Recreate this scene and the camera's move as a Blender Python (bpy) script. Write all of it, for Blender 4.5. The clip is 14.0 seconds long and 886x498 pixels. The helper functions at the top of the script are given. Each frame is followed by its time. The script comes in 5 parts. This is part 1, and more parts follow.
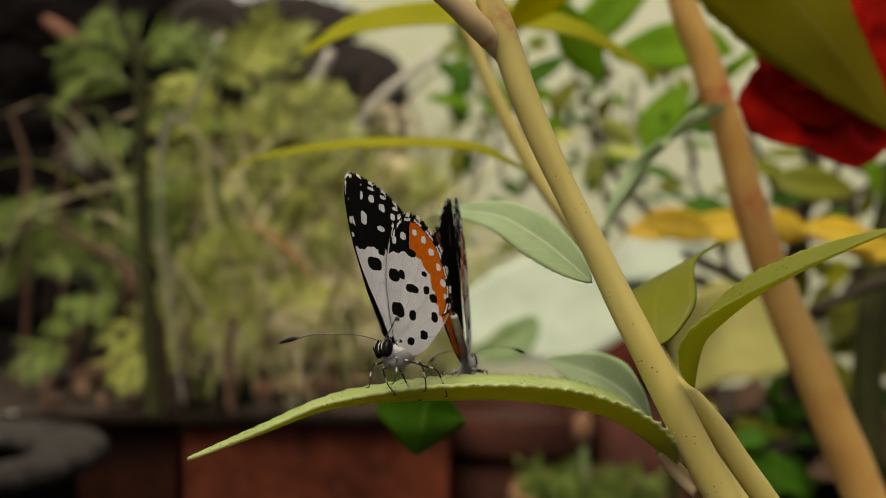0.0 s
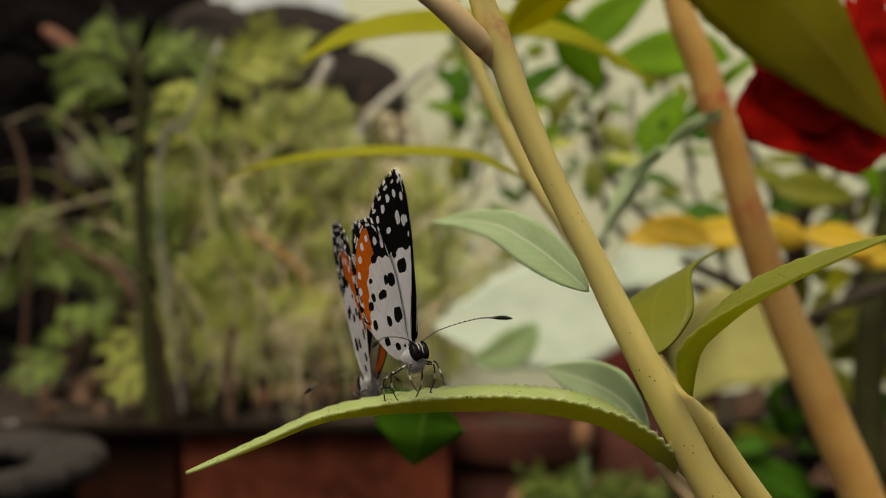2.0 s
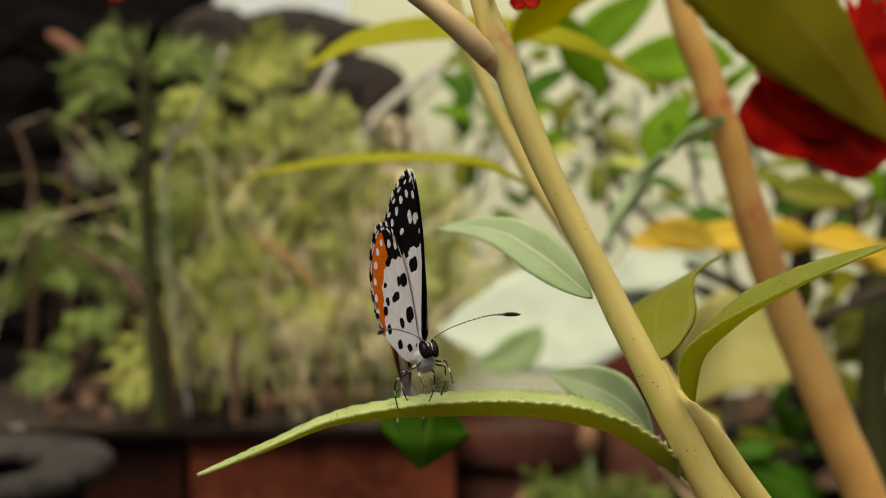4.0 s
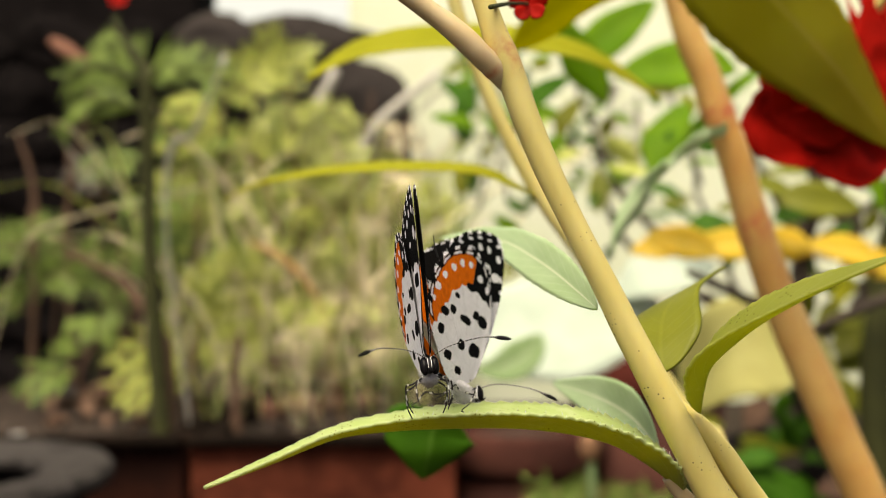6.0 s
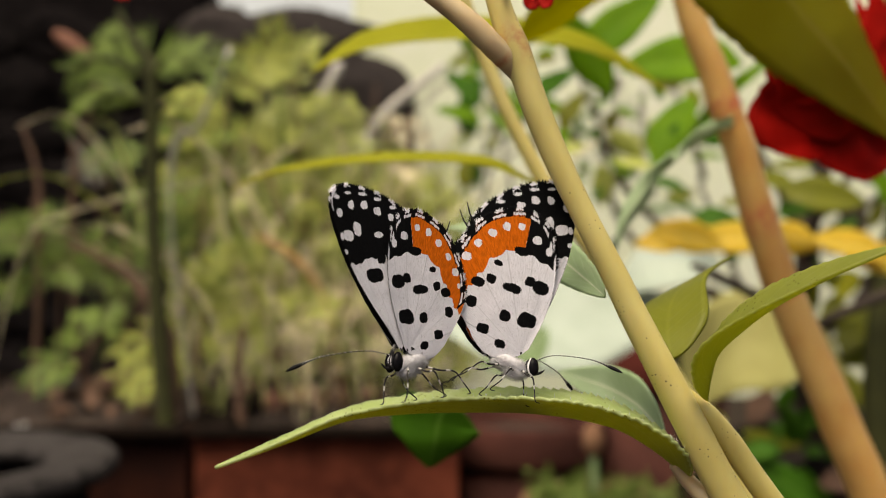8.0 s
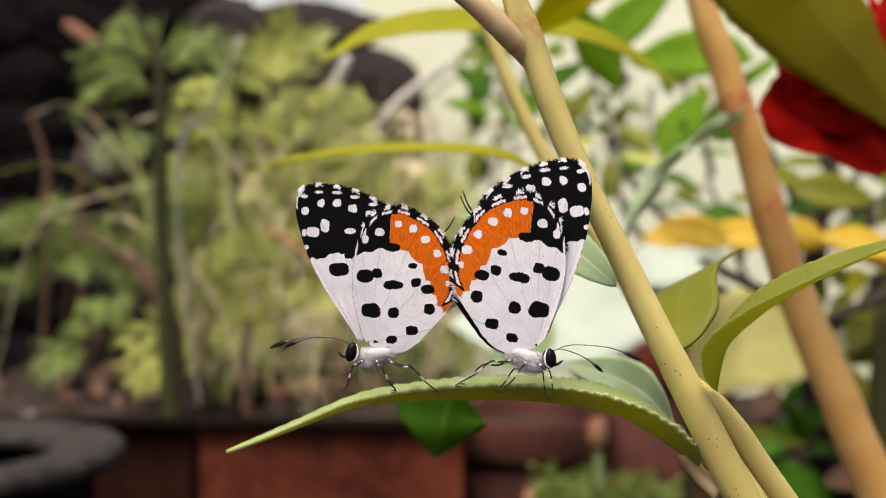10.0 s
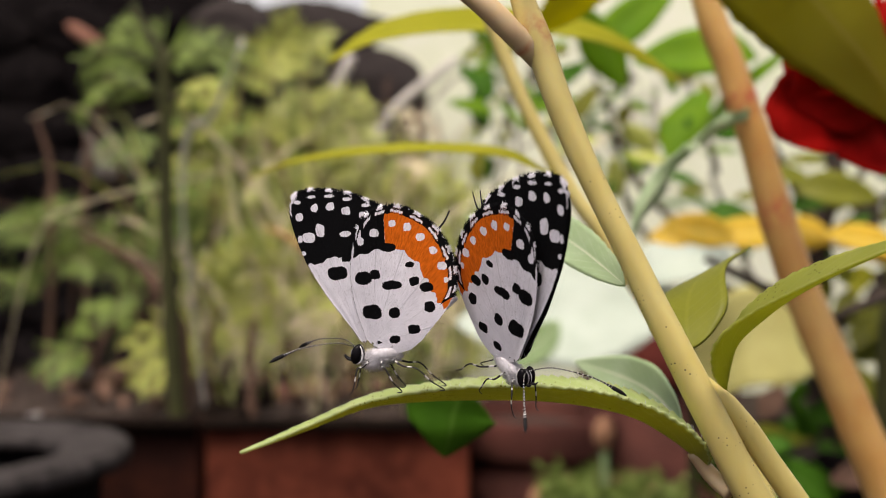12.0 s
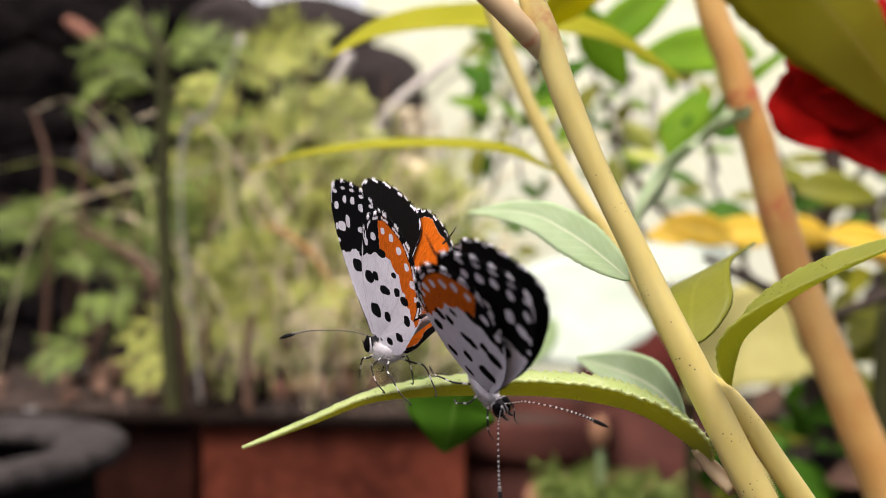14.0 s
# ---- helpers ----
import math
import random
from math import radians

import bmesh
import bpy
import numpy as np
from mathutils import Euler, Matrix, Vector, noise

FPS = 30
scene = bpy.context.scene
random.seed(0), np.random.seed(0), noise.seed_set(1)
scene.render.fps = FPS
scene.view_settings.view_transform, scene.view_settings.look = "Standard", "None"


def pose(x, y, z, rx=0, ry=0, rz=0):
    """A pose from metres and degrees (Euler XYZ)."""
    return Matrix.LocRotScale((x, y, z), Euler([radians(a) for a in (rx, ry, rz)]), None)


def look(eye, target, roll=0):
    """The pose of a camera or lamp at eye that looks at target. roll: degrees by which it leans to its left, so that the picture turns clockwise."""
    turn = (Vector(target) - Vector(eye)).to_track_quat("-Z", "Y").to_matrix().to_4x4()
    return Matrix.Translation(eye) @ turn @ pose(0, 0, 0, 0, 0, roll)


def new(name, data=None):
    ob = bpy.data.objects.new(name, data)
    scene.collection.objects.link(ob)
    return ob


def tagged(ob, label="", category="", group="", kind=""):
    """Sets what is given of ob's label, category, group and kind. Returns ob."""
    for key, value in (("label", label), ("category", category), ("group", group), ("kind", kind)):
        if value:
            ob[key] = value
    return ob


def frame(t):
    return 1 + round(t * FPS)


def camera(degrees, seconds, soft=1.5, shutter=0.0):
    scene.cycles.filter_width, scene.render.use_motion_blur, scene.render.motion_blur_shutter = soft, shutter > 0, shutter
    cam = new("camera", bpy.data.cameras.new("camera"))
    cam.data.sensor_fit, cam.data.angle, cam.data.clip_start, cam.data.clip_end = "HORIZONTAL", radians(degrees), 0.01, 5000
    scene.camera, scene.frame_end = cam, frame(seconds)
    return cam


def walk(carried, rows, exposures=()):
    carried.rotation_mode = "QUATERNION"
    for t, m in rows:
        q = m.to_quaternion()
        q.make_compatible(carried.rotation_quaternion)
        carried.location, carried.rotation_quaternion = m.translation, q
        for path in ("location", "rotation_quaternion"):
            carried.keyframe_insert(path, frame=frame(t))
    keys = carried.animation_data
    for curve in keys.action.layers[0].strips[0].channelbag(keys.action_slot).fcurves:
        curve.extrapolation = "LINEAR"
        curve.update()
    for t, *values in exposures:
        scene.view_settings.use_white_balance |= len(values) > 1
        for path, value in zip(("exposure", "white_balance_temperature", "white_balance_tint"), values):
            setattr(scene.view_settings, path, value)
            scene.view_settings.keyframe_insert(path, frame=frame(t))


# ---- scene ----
EYE = 0.36                                  # height of the lens over the ground

# ---- camera ----
cam = camera(50.0, 14.0, soft=0.6)
cam.data.dof.use_dof = True
cam.data.dof.focus_distance = 0.1
cam.data.dof.aperture_fstop = 23.0
PATH = [
    (0, 0.00000, 0.00000, -0.00000, -0.000, -0.000, 0.000),
    (0.5, 0.00033, 0.00148, 0.00007, -0.145, 0.061, 0.057),
    (1, -0.00021, 0.00048, 0.00090, 0.115, 0.276, 0.512),
    (1.5, 0.00010, 0.00057, 0.00079, 0.091, 0.418, 0.572),
    (2, 0.00042, 0.00040, 0.00019, -0.012, 0.451, 0.237),
    (2.5, -0.00004, 0.00009, 0.00010, -0.005, 0.518, 0.121),
    (3, 0.00069, -0.00129, 0.00064, 0.112, 0.534, 0.275),
    (5.5, -0.00030, -0.00118, 0.00090, 0.366, 0.923, 0.411),
    (6, -0.00017, -0.00103, 0.00131, 0.309, 1.010, 0.351),
    (6.5, -0.00073, -0.00134, 0.00098, 0.335, 1.045, 0.333),
    (7, -0.00069, -0.00171, 0.00075, 0.212, 0.991, 0.169),
    (7.5, -0.00093, -0.00109, 0.00068, 0.215, 0.772, 0.263),
    (8, -0.00090, -0.00175, 0.00052, 0.483, 0.663, 0.111),
    (10.5, -0.00174, -0.00172, -0.00048, 0.858, 0.274, -0.524),
    (11, -0.00215, -0.00181, -0.00053, 0.923, 0.222, -0.489),
    (11.5, -0.00225, -0.00207, -0.00044, 1.105, 0.185, -0.401),
    (12, -0.00206, -0.00224, -0.00018, 1.090, 0.301, -0.208),
    (12.5, -0.00215, -0.00192, -0.00082, 1.047, 0.131, -0.497),
    (13, -0.00240, -0.00182, -0.00105, 0.975, 0.045, -0.603),
    (13.5, -0.00283, -0.00146, -0.00067, 0.780, 0.245, -0.578),
    (14, -0.00292, -0.00163, -0.00075, 0.894, 0.187, -0.618),
]
walk(cam, [(t, pose(x, y, EYE + z, 90 + p, r, w)) for t, x, y, z, w, p, r in PATH],
     exposures=[(0, -0.56, 7900, 2), (3, -0.62, 7900, 2), (5.5, 0.36, 7700, 3), (6.5, 0.3, 7700, 4), (8, -0.1, 7500, 7), (10.5, 0.16, 6800, 13), (11.5, 0.03, 6800, 14), (12.5, 0.22, 6700, 15), (13, 0.38, 6650, 16), (13.5, 0.32, 6600, 16), (14, 0.45, 6600, 16)])

# ---- world and sun ----
world = bpy.data.worlds.new("world")
scene.world = world
world.use_nodes = True
wn = world.node_tree
sky = wn.nodes.new("ShaderNodeTexSky")
sky.sky_type = "NISHITA"
sky.sun_disc = False
sky.sun_elevation = radians(67)
sky.sun_rotation = radians(207)
sky.dust_density = 6.0
sky.air_density = 0.6
sky.ozone_density = 0.5
wn.nodes["Background"].inputs["Strength"].default_value = 0.15
wn.links.new(sky.outputs[0], wn.nodes["Background"].inputs["Color"])
sun = new("sun", bpy.data.lights.new("sun", "SUN"))
sun.data.energy, sun.data.angle, sun.data.color = 3.8, radians(50), (1.0, 0.96, 0.9)
sun.matrix_world = look((-0.45, -0.9, 2.4), (0, 0, 0))


# ---- materials ----
class Mat:
    """A small wrapper to write node materials briefly."""

    def __init__(self, name, rough=0.6, spec=0.4):
        self.m = bpy.data.materials.new(name)
        self.m.use_nodes = True
        self.t = self.m.node_tree
        self.b = self.t.nodes["Principled BSDF"]
        self.b.inputs["Roughness"].default_value = rough
        self.b.inputs["Specular IOR Level"].default_value = spec
        self.out = self.t.nodes["Material Output"]

    def node(self, kind, **values):
        n = self.t.nodes.new("ShaderNode" + kind)
        for k, v in values.items():
            n.inputs[k.replace("_", " ")].default_value = v
        return n

    def link(self, a, b):
        self.t.links.new(a, b)

    def coords(self, space="Object", scale=(1, 1, 1)):
        c = self.t.nodes.new("ShaderNodeTexCoord")
        mp = self.t.nodes.new("ShaderNodeMapping")
        mp.inputs["Scale"].default_value = scale
        self.link(c.outputs[space], mp.inputs["Vector"])
        return mp.outputs[0]

    def noise(self, vec, scale, detail=4, rough=0.55):
        n = self.node("TexNoise", Scale=scale, Detail=detail, Roughness=rough)
        self.link(vec, n.inputs["Vector"])
        return n.outputs["Fac"]

    def ramp(self, fac, stops):
        r = self.t.nodes.new("ShaderNodeValToRGB")
        while len(r.color_ramp.elements) < len(stops):
            r.color_ramp.elements.new(0.5)
        for e, (p, c) in zip(r.color_ramp.elements, stops):
            e.position, e.color = p, (*c, 1)
        self.link(fac, r.inputs[0])
        return r.outputs[0]

    def band(self, fac, lo, hi):
        r = self.node("MapRange")
        r.inputs["From Min"].default_value, r.inputs["From Max"].default_value = lo, hi
        self.link(fac, r.inputs["Value"])
        return r.outputs[0]

    def math(self, op, a, b=0.0):
        n = self.t.nodes.new("ShaderNodeMath")
        n.operation = op
        for i, v in enumerate((a, b)):
            if isinstance(v, (int, float)):
                n.inputs[i].default_value = v
            else:
                self.link(v, n.inputs[i])
        return n.outputs[0]

    def mix(self, fac, a, b, blend="MIX"):
        n = self.t.nodes.new("ShaderNodeMix")
        n.data_type, n.blend_type = "RGBA", blend
        for sock, v in ((n.inputs[0], fac), (n.inputs[6], a), (n.inputs[7], b)):
            if isinstance(v, (int, float)):
                sock.default_value = v
            elif isinstance(v, tuple):
                sock.default_value = (*v, 1)
            else:
                self.link(v, sock)
        return n.outputs[2]

    def attr(self, name):
        a = self.t.nodes.new("ShaderNodeAttribute")
        a.attribute_name = name
        return a

    def colour(self, c):
        self.col = c
        if isinstance(c, tuple):
            self.b.inputs["Base Color"].default_value = (*c, 1)
        else:
            self.link(c, self.b.inputs["Base Color"])

    def bump(self, h, strength=0.3, dist=0.001):
        n = self.node("Bump", Strength=strength, Distance=dist)
        self.link(h, n.inputs["Height"])
        self.link(n.outputs[0], self.b.inputs["Normal"])

    def translucent(self, amount, tint=None):
        tr = self.node("BsdfTranslucent")
        c = tint if tint is not None else self.col
        if isinstance(c, tuple):
            tr.inputs["Color"].default_value = (*c, 1)
        else:
            self.link(c, tr.inputs["Color"])
        mx = self.node("MixShader", Fac=amount)
        self.link(self.b.outputs[0], mx.inputs[1])
        self.link(tr.outputs[0], mx.inputs[2])
        self.link(mx.outputs[0], self.out.inputs["Surface"])
        return self


def leaf_material(name, light, dark, vein, trans=0.3, rough=0.42, specks=False, tint=None, spec=0.22, many=False):
    k = Mat(name, rough, spec)
    uv = k.t.nodes.new("ShaderNodeUVMap")
    sep = k.node("SeparateXYZ")
    k.link(uv.outputs[0], sep.inputs[0])
    across = k.math("ABSOLUTE", k.math("SUBTRACT", sep.outputs[1], 0.5))
    slant = k.math("SUBTRACT", sep.outputs[0], k.math("MULTIPLY", across, 0.45))
    side = k.math("ABSOLUTE", k.math("SINE", k.math("MULTIPLY", slant, 34.0)))
    side = k.band(side, 0.16, 0.0)
    mid = k.band(across, 0.035, 0.015)
    vec = k.coords("Object")
    big = k.noise(vec, 90, 3)
    fine = k.noise(vec, 900, 3)
    info = k.t.nodes.new("ShaderNodeObjectInfo")
    base = k.mix(k.band(big, 0.35, 0.65), dark, light)
    base = k.mix(k.math("MULTIPLY", k.band(fine, 0.35, 0.75), 0.3), base, light)
    base = k.mix(k.math("MULTIPLY", info.outputs["Random"], 0.25), base, dark)
    base = k.mix(k.math("MULTIPLY", side, 0.28), base, vein)
    base = k.mix(k.math("MULTIPLY", mid, 0.8), base, vein)
    if specks:
        base = k.mix(k.math("MULTIPLY", k.band(across, 0.465, 0.49), 0.4), base, vein)
        base = k.mix(k.math("MULTIPLY", k.band(k.noise(vec, 260, 5, 0.7), 0.56, 0.68), 0.5), base, vein)
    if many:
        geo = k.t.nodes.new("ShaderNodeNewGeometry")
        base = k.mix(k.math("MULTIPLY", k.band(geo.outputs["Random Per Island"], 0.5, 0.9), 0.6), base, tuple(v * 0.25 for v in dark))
    if specks:
        vo = k.node("TexVoronoi", Scale=1900.0)
        k.link(vec, vo.inputs["Vector"])
        dots = k.band(vo.outputs["Distance"], 0.26, 0.17)
        dots = k.math("MULTIPLY", dots, k.band(k.noise(vec, 190, 3), 0.51, 0.56))
        base = k.mix(dots, base, (0.012, 0.01, 0.006))
    k.colour(base)
    relief = k.math("ADD", k.math("MULTIPLY", fine, 0.4), k.math("MULTIPLY", side, -0.5))
    k.bump(relief, 0.35, 0.0004)
    if trans:
        k.translucent(trans, tint)
    return k.m


def plain_material(name, a, b, scale, rough=0.7, bump=0.3, dist=0.002, spec=0.15, stretch=(1, 1, 1), third=None):
    k = Mat(name, rough, spec)
    vec = k.coords("Object", stretch)
    n1 = k.noise(vec, scale, 5)
    n2 = k.noise(vec, scale * 7, 4)
    c = k.mix(k.band(n1, 0.35, 0.65), a, b)
    c = k.mix(k.math("MULTIPLY", k.band(n2, 0.45, 0.7), 0.5), c, third or a)
    k.colour(c)
    k.bump(k.math("ADD", n1, k.math("MULTIPLY", n2, 0.5)), bump, dist)
    return k.m


def stem_material(name, pale, tan, red, speck=True):
    k = Mat(name, 0.42, 0.45)
    vec = k.coords("Object")
    streak = k.noise(k.coords("Object", (1, 1, 0.15)), 700, 3)
    big = k.noise(vec, 60, 3)
    c = k.mix(k.band(big, 0.35, 0.7), pale, tan)
    c = k.mix(k.math("MULTIPLY", k.band(streak, 0.4, 0.7), 0.35), c, pale)
    node_mark = k.attr("joint")
    c = k.mix(k.math("MULTIPLY", k.math("MULTIPLY", node_mark.outputs["Fac"], k.band(k.noise(vec, 420, 3), 0.35, 0.6)), 0.85), c, red)
    if speck:
        vo = k.node("TexVoronoi", Scale=1900.0)
        k.link(vec, vo.inputs["Vector"])
        d = k.math("MULTIPLY", k.band(vo.outputs["Distance"], 0.25, 0.14), k.band(k.noise(vec, 260, 3), 0.57, 0.63))
        c = k.mix(d, c, (0.02, 0.013, 0.008))
    k.colour(c)
    k.b.inputs["Subsurface Weight"].default_value = 0.25
    k.b.inputs["Subsurface Radius"].default_value = (0.002, 0.0015, 0.0006)
    k.b.inputs["Subsurface Scale"].default_value = 1.0
    k.bump(streak, 0.15, 0.0003)
    return k.m


def wing_material(name, white, black, orange):
    """Wing scales: the fields 'dark' and 'warm' say how deep (in mm) a place lies inside the black and the orange."""
    k = Mat(name, 0.85, 0.04)
    vec = k.coords("Object")
    uv = k.t.nodes.new("ShaderNodeUVMap")
    mp = k.t.nodes.new("ShaderNodeMapping")
    mp.inputs["Scale"].default_value = (210, 16, 1)
    k.link(uv.outputs[0], mp.inputs["Vector"])
    scales = k.noise(mp.outputs[0], 1.0, 3, 0.7)
    grain = k.noise(vec, 5200, 2, 0.7)
    jag = k.math("ADD", k.math("MULTIPLY", k.math("SUBTRACT", scales, 0.5), 0.26), k.math("MULTIPLY", k.math("SUBTRACT", grain, 0.5), 0.16))
    dark = k.band(k.math("ADD", k.attr("dark").outputs["Fac"], jag), -0.025, 0.025)
    warm = k.band(k.math("ADD", k.attr("warm").outputs["Fac"], jag), -0.03, 0.03)
    sep = k.node("SeparateXYZ")
    k.link(uv.outputs[0], sep.inputs[0])
    veins = k.band(k.math("ABSOLUTE", k.math("SINE", k.math("MULTIPLY", sep.outputs[0], 26.0))), 0.10, 0.0)
    w = k.mix(k.math("MULTIPLY", k.band(scales, 0.4, 0.7), 0.55), white, tuple(v * 0.62 for v in white))
    w = k.mix(k.math("MULTIPLY", veins, 0.75), w, tuple(v * 0.62 for v in white))
    w = k.mix(k.math("MULTIPLY", k.band(grain, 0.58, 0.70), 0.4), w, (0.25, 0.23, 0.25))
    w = k.mix(k.math("MULTIPLY", k.band(k.noise(vec, 420, 4), 0.45, 0.7), 0.35), w, tuple(v * 0.68 for v in white))
    o = k.mix(k.math("MULTIPLY", k.band(scales, 0.4, 0.68), 0.8), orange, tuple(v * 0.5 for v in orange))
    o = k.mix(k.math("MULTIPLY", veins, 0.25), o, tuple(v * 0.5 for v in orange))
    c = k.mix(warm, w, o)
    bl = k.mix(k.math("MULTIPLY", k.band(grain, 0.55, 0.75), 0.6), black, tuple(v * 2 + 0.002 for v in black))
    k.colour(k.mix(dark, c, bl))
    k.bump(k.math("ADD", scales, k.math("MULTIPLY", veins, -0.6)), 0.6, 0.00012)
    k.translucent(0.12)
    return k.m


def banded_material(name, a, b, rate, rough=0.5):
    k = Mat(name, rough, 0.08)
    uv = k.t.nodes.new("ShaderNodeUVMap")
    sep = k.node("SeparateXYZ")
    k.link(uv.outputs[0], sep.inputs[0])
    s = k.math("SINE", k.math("MULTIPLY", sep.outputs[0], rate))
    tipmask = k.band(sep.outputs[0], 0.68, 0.72)
    ring = k.math("MULTIPLY", k.band(s, 0.62, 0.8), k.math("SUBTRACT", 1.0, tipmask))
    k.colour(k.mix(ring, a, b))
    return k.m


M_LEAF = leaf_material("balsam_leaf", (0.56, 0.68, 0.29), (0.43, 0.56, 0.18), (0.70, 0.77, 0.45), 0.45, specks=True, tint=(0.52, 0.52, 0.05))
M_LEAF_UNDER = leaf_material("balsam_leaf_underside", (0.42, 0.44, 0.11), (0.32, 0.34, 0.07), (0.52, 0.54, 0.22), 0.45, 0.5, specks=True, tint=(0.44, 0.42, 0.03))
M_LEAF_PALE = leaf_material("pale_leaf", (0.29, 0.40, 0.19), (0.22, 0.33, 0.13), (0.56, 0.63, 0.42), 0.25, 0.4)
M_LEAF_SAGE = leaf_material("sage_leaf", (0.52, 0.65, 0.40), (0.44, 0.58, 0.31), (0.82, 0.84, 0.66), 0.4, 0.45)
M_LEAF_MINT = plain_material("glaucous_leaf", (0.44, 0.50, 0.42), (0.37, 0.43, 0.35), 40, 0.6, 0.1, 0.001)
M_LEAF_STRAW = plain_material("pale_yellow_leaf", (0.34, 0.32, 0.11), (0.27, 0.25, 0.08), 30, 0.6, 0.1, 0.001)
M_LEAF_YELLOW = leaf_material("yellow_green_leaf", (0.40, 0.40, 0.03), (0.32, 0.33, 0.02), (0.46, 0.46, 0.08), 0.5, 0.6, tint=(0.66, 0.62, 0.03), spec=0.06)
M_LEAF_OLIVE = leaf_material("olive_leaf", (0.20, 0.21, 0.016), (0.15, 0.16, 0.012), (0.21, 0.22, 0.02), 0.3)
# olive leaf colour browned to hold the shade on the overhanging leaf
M_LEAF_SHADED = leaf_material("shaded_leaf", (0.22, 0.21, 0.02), (0.15, 0.135, 0.012), (0.24, 0.21, 0.04), 0.6, 0.8, tint=(0.62, 0.58, 0.02), spec=0.03)
M_LEAF_SPECK = leaf_material("specked_leaf", (0.29, 0.31, 0.06), (0.22, 0.25, 0.04), (0.40, 0.42, 0.14), 0.5, specks=True, tint=(0.58, 0.60, 0.08))
M_LEAF_GREEN = leaf_material("green_leaf", (0.17, 0.31, 0.012), (0.10, 0.22, 0.008), (0.2, 0.34, 0.04), 0.45, 0.55, tint=(0.36, 0.55, 0.02), spec=0.08)
M_LEAF_GOLD = leaf_material("yellowed_leaf", (0.75, 0.50, 0.05), (0.6, 0.42, 0.04), (0.7, 0.6, 0.2), 0.35)
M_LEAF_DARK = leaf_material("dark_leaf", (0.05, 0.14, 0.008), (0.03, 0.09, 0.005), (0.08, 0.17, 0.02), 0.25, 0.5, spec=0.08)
M_STEM = stem_material("balsam_stem", (0.62, 0.53, 0.20), (0.53, 0.43, 0.13), (0.42, 0.16, 0.07))
M_STEM_WARM = stem_material("warm_stem", (0.62, 0.39, 0.13), (0.50, 0.25, 0.07), (0.45, 0.09, 0.05), False)
M_PETIOLE = stem_material("brown_petiole", (0.60, 0.47, 0.27), (0.48, 0.34, 0.19), (0.45, 0.16, 0.07))
M_RED = plain_material("red_petal", (0.38, 0.005, 0.003), (0.22, 0.004, 0.002), 90, 0.7, 0.15, 0.0005, spec=0.06, third=(0.44, 0.008, 0.005))
M_WING = wing_material("wing_underside", (0.82, 0.80, 0.86), (0.004, 0.004, 0.0045), (0.72, 0.145, 0.010))
M_WING_UP = wing_material("wing_upperside", (0.80, 0.78, 0.82), (0.006, 0.0055, 0.0055), (0.74, 0.16, 0.010))
M_FUR = plain_material("white_fur", (0.74, 0.72, 0.73), (0.50, 0.48, 0.49), 2600, 0.9, 0.6, 0.0001, third=(0.8, 0.78, 0.77))
M_BODY = plain_material("pale_body_scales", (0.68, 0.66, 0.69), (0.46, 0.44, 0.46), 1500, 0.85, 0.6, 0.00015)
M_BODY_DARK = plain_material("black_body_scales", (0.012, 0.011, 0.012), (0.03, 0.028, 0.03), 1800, 0.6, 0.4, 0.0001)
M_EYE = plain_material("black_eye", (0.004, 0.0035, 0.004), (0.007, 0.006, 0.007), 2000, 0.22, 0.1, 0.0001, spec=0.08)
M_BAND = banded_material("banded_antenna", (0.01, 0.009, 0.009), (0.7, 0.68, 0.66), 190)
M_LEG = banded_material("banded_leg", (0.03, 0.027, 0.027), (0.55, 0.53, 0.51), 26)
M_SOIL = plain_material("dark_soil", (0.018, 0.013, 0.011), (0.045, 0.033, 0.027), 30, 0.95, 0.8, 0.01, third=(0.08, 0.055, 0.04))
M_EARTH = plain_material("courtyard_earth", (0.014, 0.009, 0.006), (0.028, 0.019, 0.013), 6, 0.95, 0.7, 0.01)
M_POT = plain_material("terracotta", (0.15, 0.038, 0.021), (0.05, 0.013, 0.008), 9, 0.9, 0.3, 0.003, spec=0.05, third=(0.20, 0.055, 0.03))
# darker terracotta: shade on the planter's left stretch put into the colour
M_POT_SHADED = plain_material("shaded_terracotta", (0.012, 0.006, 0.005), (0.030, 0.010, 0.007), 7, 0.95, 0.4, 0.003, spec=0.03, third=(0.05, 0.016, 0.009))
M_RIM = plain_material("near_black_rim", (0.007, 0.005, 0.004), (0.012, 0.008, 0.006), 30, 0.95, 0.5, 0.003, spec=0.02)
M_POT_PALE = plain_material("pale_clay", (0.30, 0.16, 0.09), (0.2, 0.10, 0.06), 14, 0.85, 0.3, 0.003)
M_POT_MAUVE = plain_material("mauve_clay", (0.10, 0.035, 0.026), (0.05, 0.018, 0.014), 16, 0.85, 0.3, 0.003)
M_POT_RED = plain_material("dark_red_clay", (0.16, 0.035, 0.025), (0.10, 0.02, 0.016), 20, 0.8, 0.3, 0.002)
M_GREY = plain_material("weathered_grey", (0.057, 0.051, 0.048), (0.012, 0.010, 0.010), 22, 0.9, 0.5, 0.004, spec=0.05, stretch=(1, 4, 1))
M_WALL = plain_material("cream_wall", (0.81, 0.84, 0.64), (0.74, 0.78, 0.55), 2.2, 0.9, 0.3, 0.004, third=(0.86, 0.86, 0.72))
# near-black base colour carries the shade over the wall and the pots
M_STONE_SHADED = plain_material("shaded_stone", (0.005, 0.0042, 0.0042), (0.010, 0.008, 0.008), 4, 0.95, 0.8, 0.01, spec=0.02, third=(0.013, 0.010, 0.010))
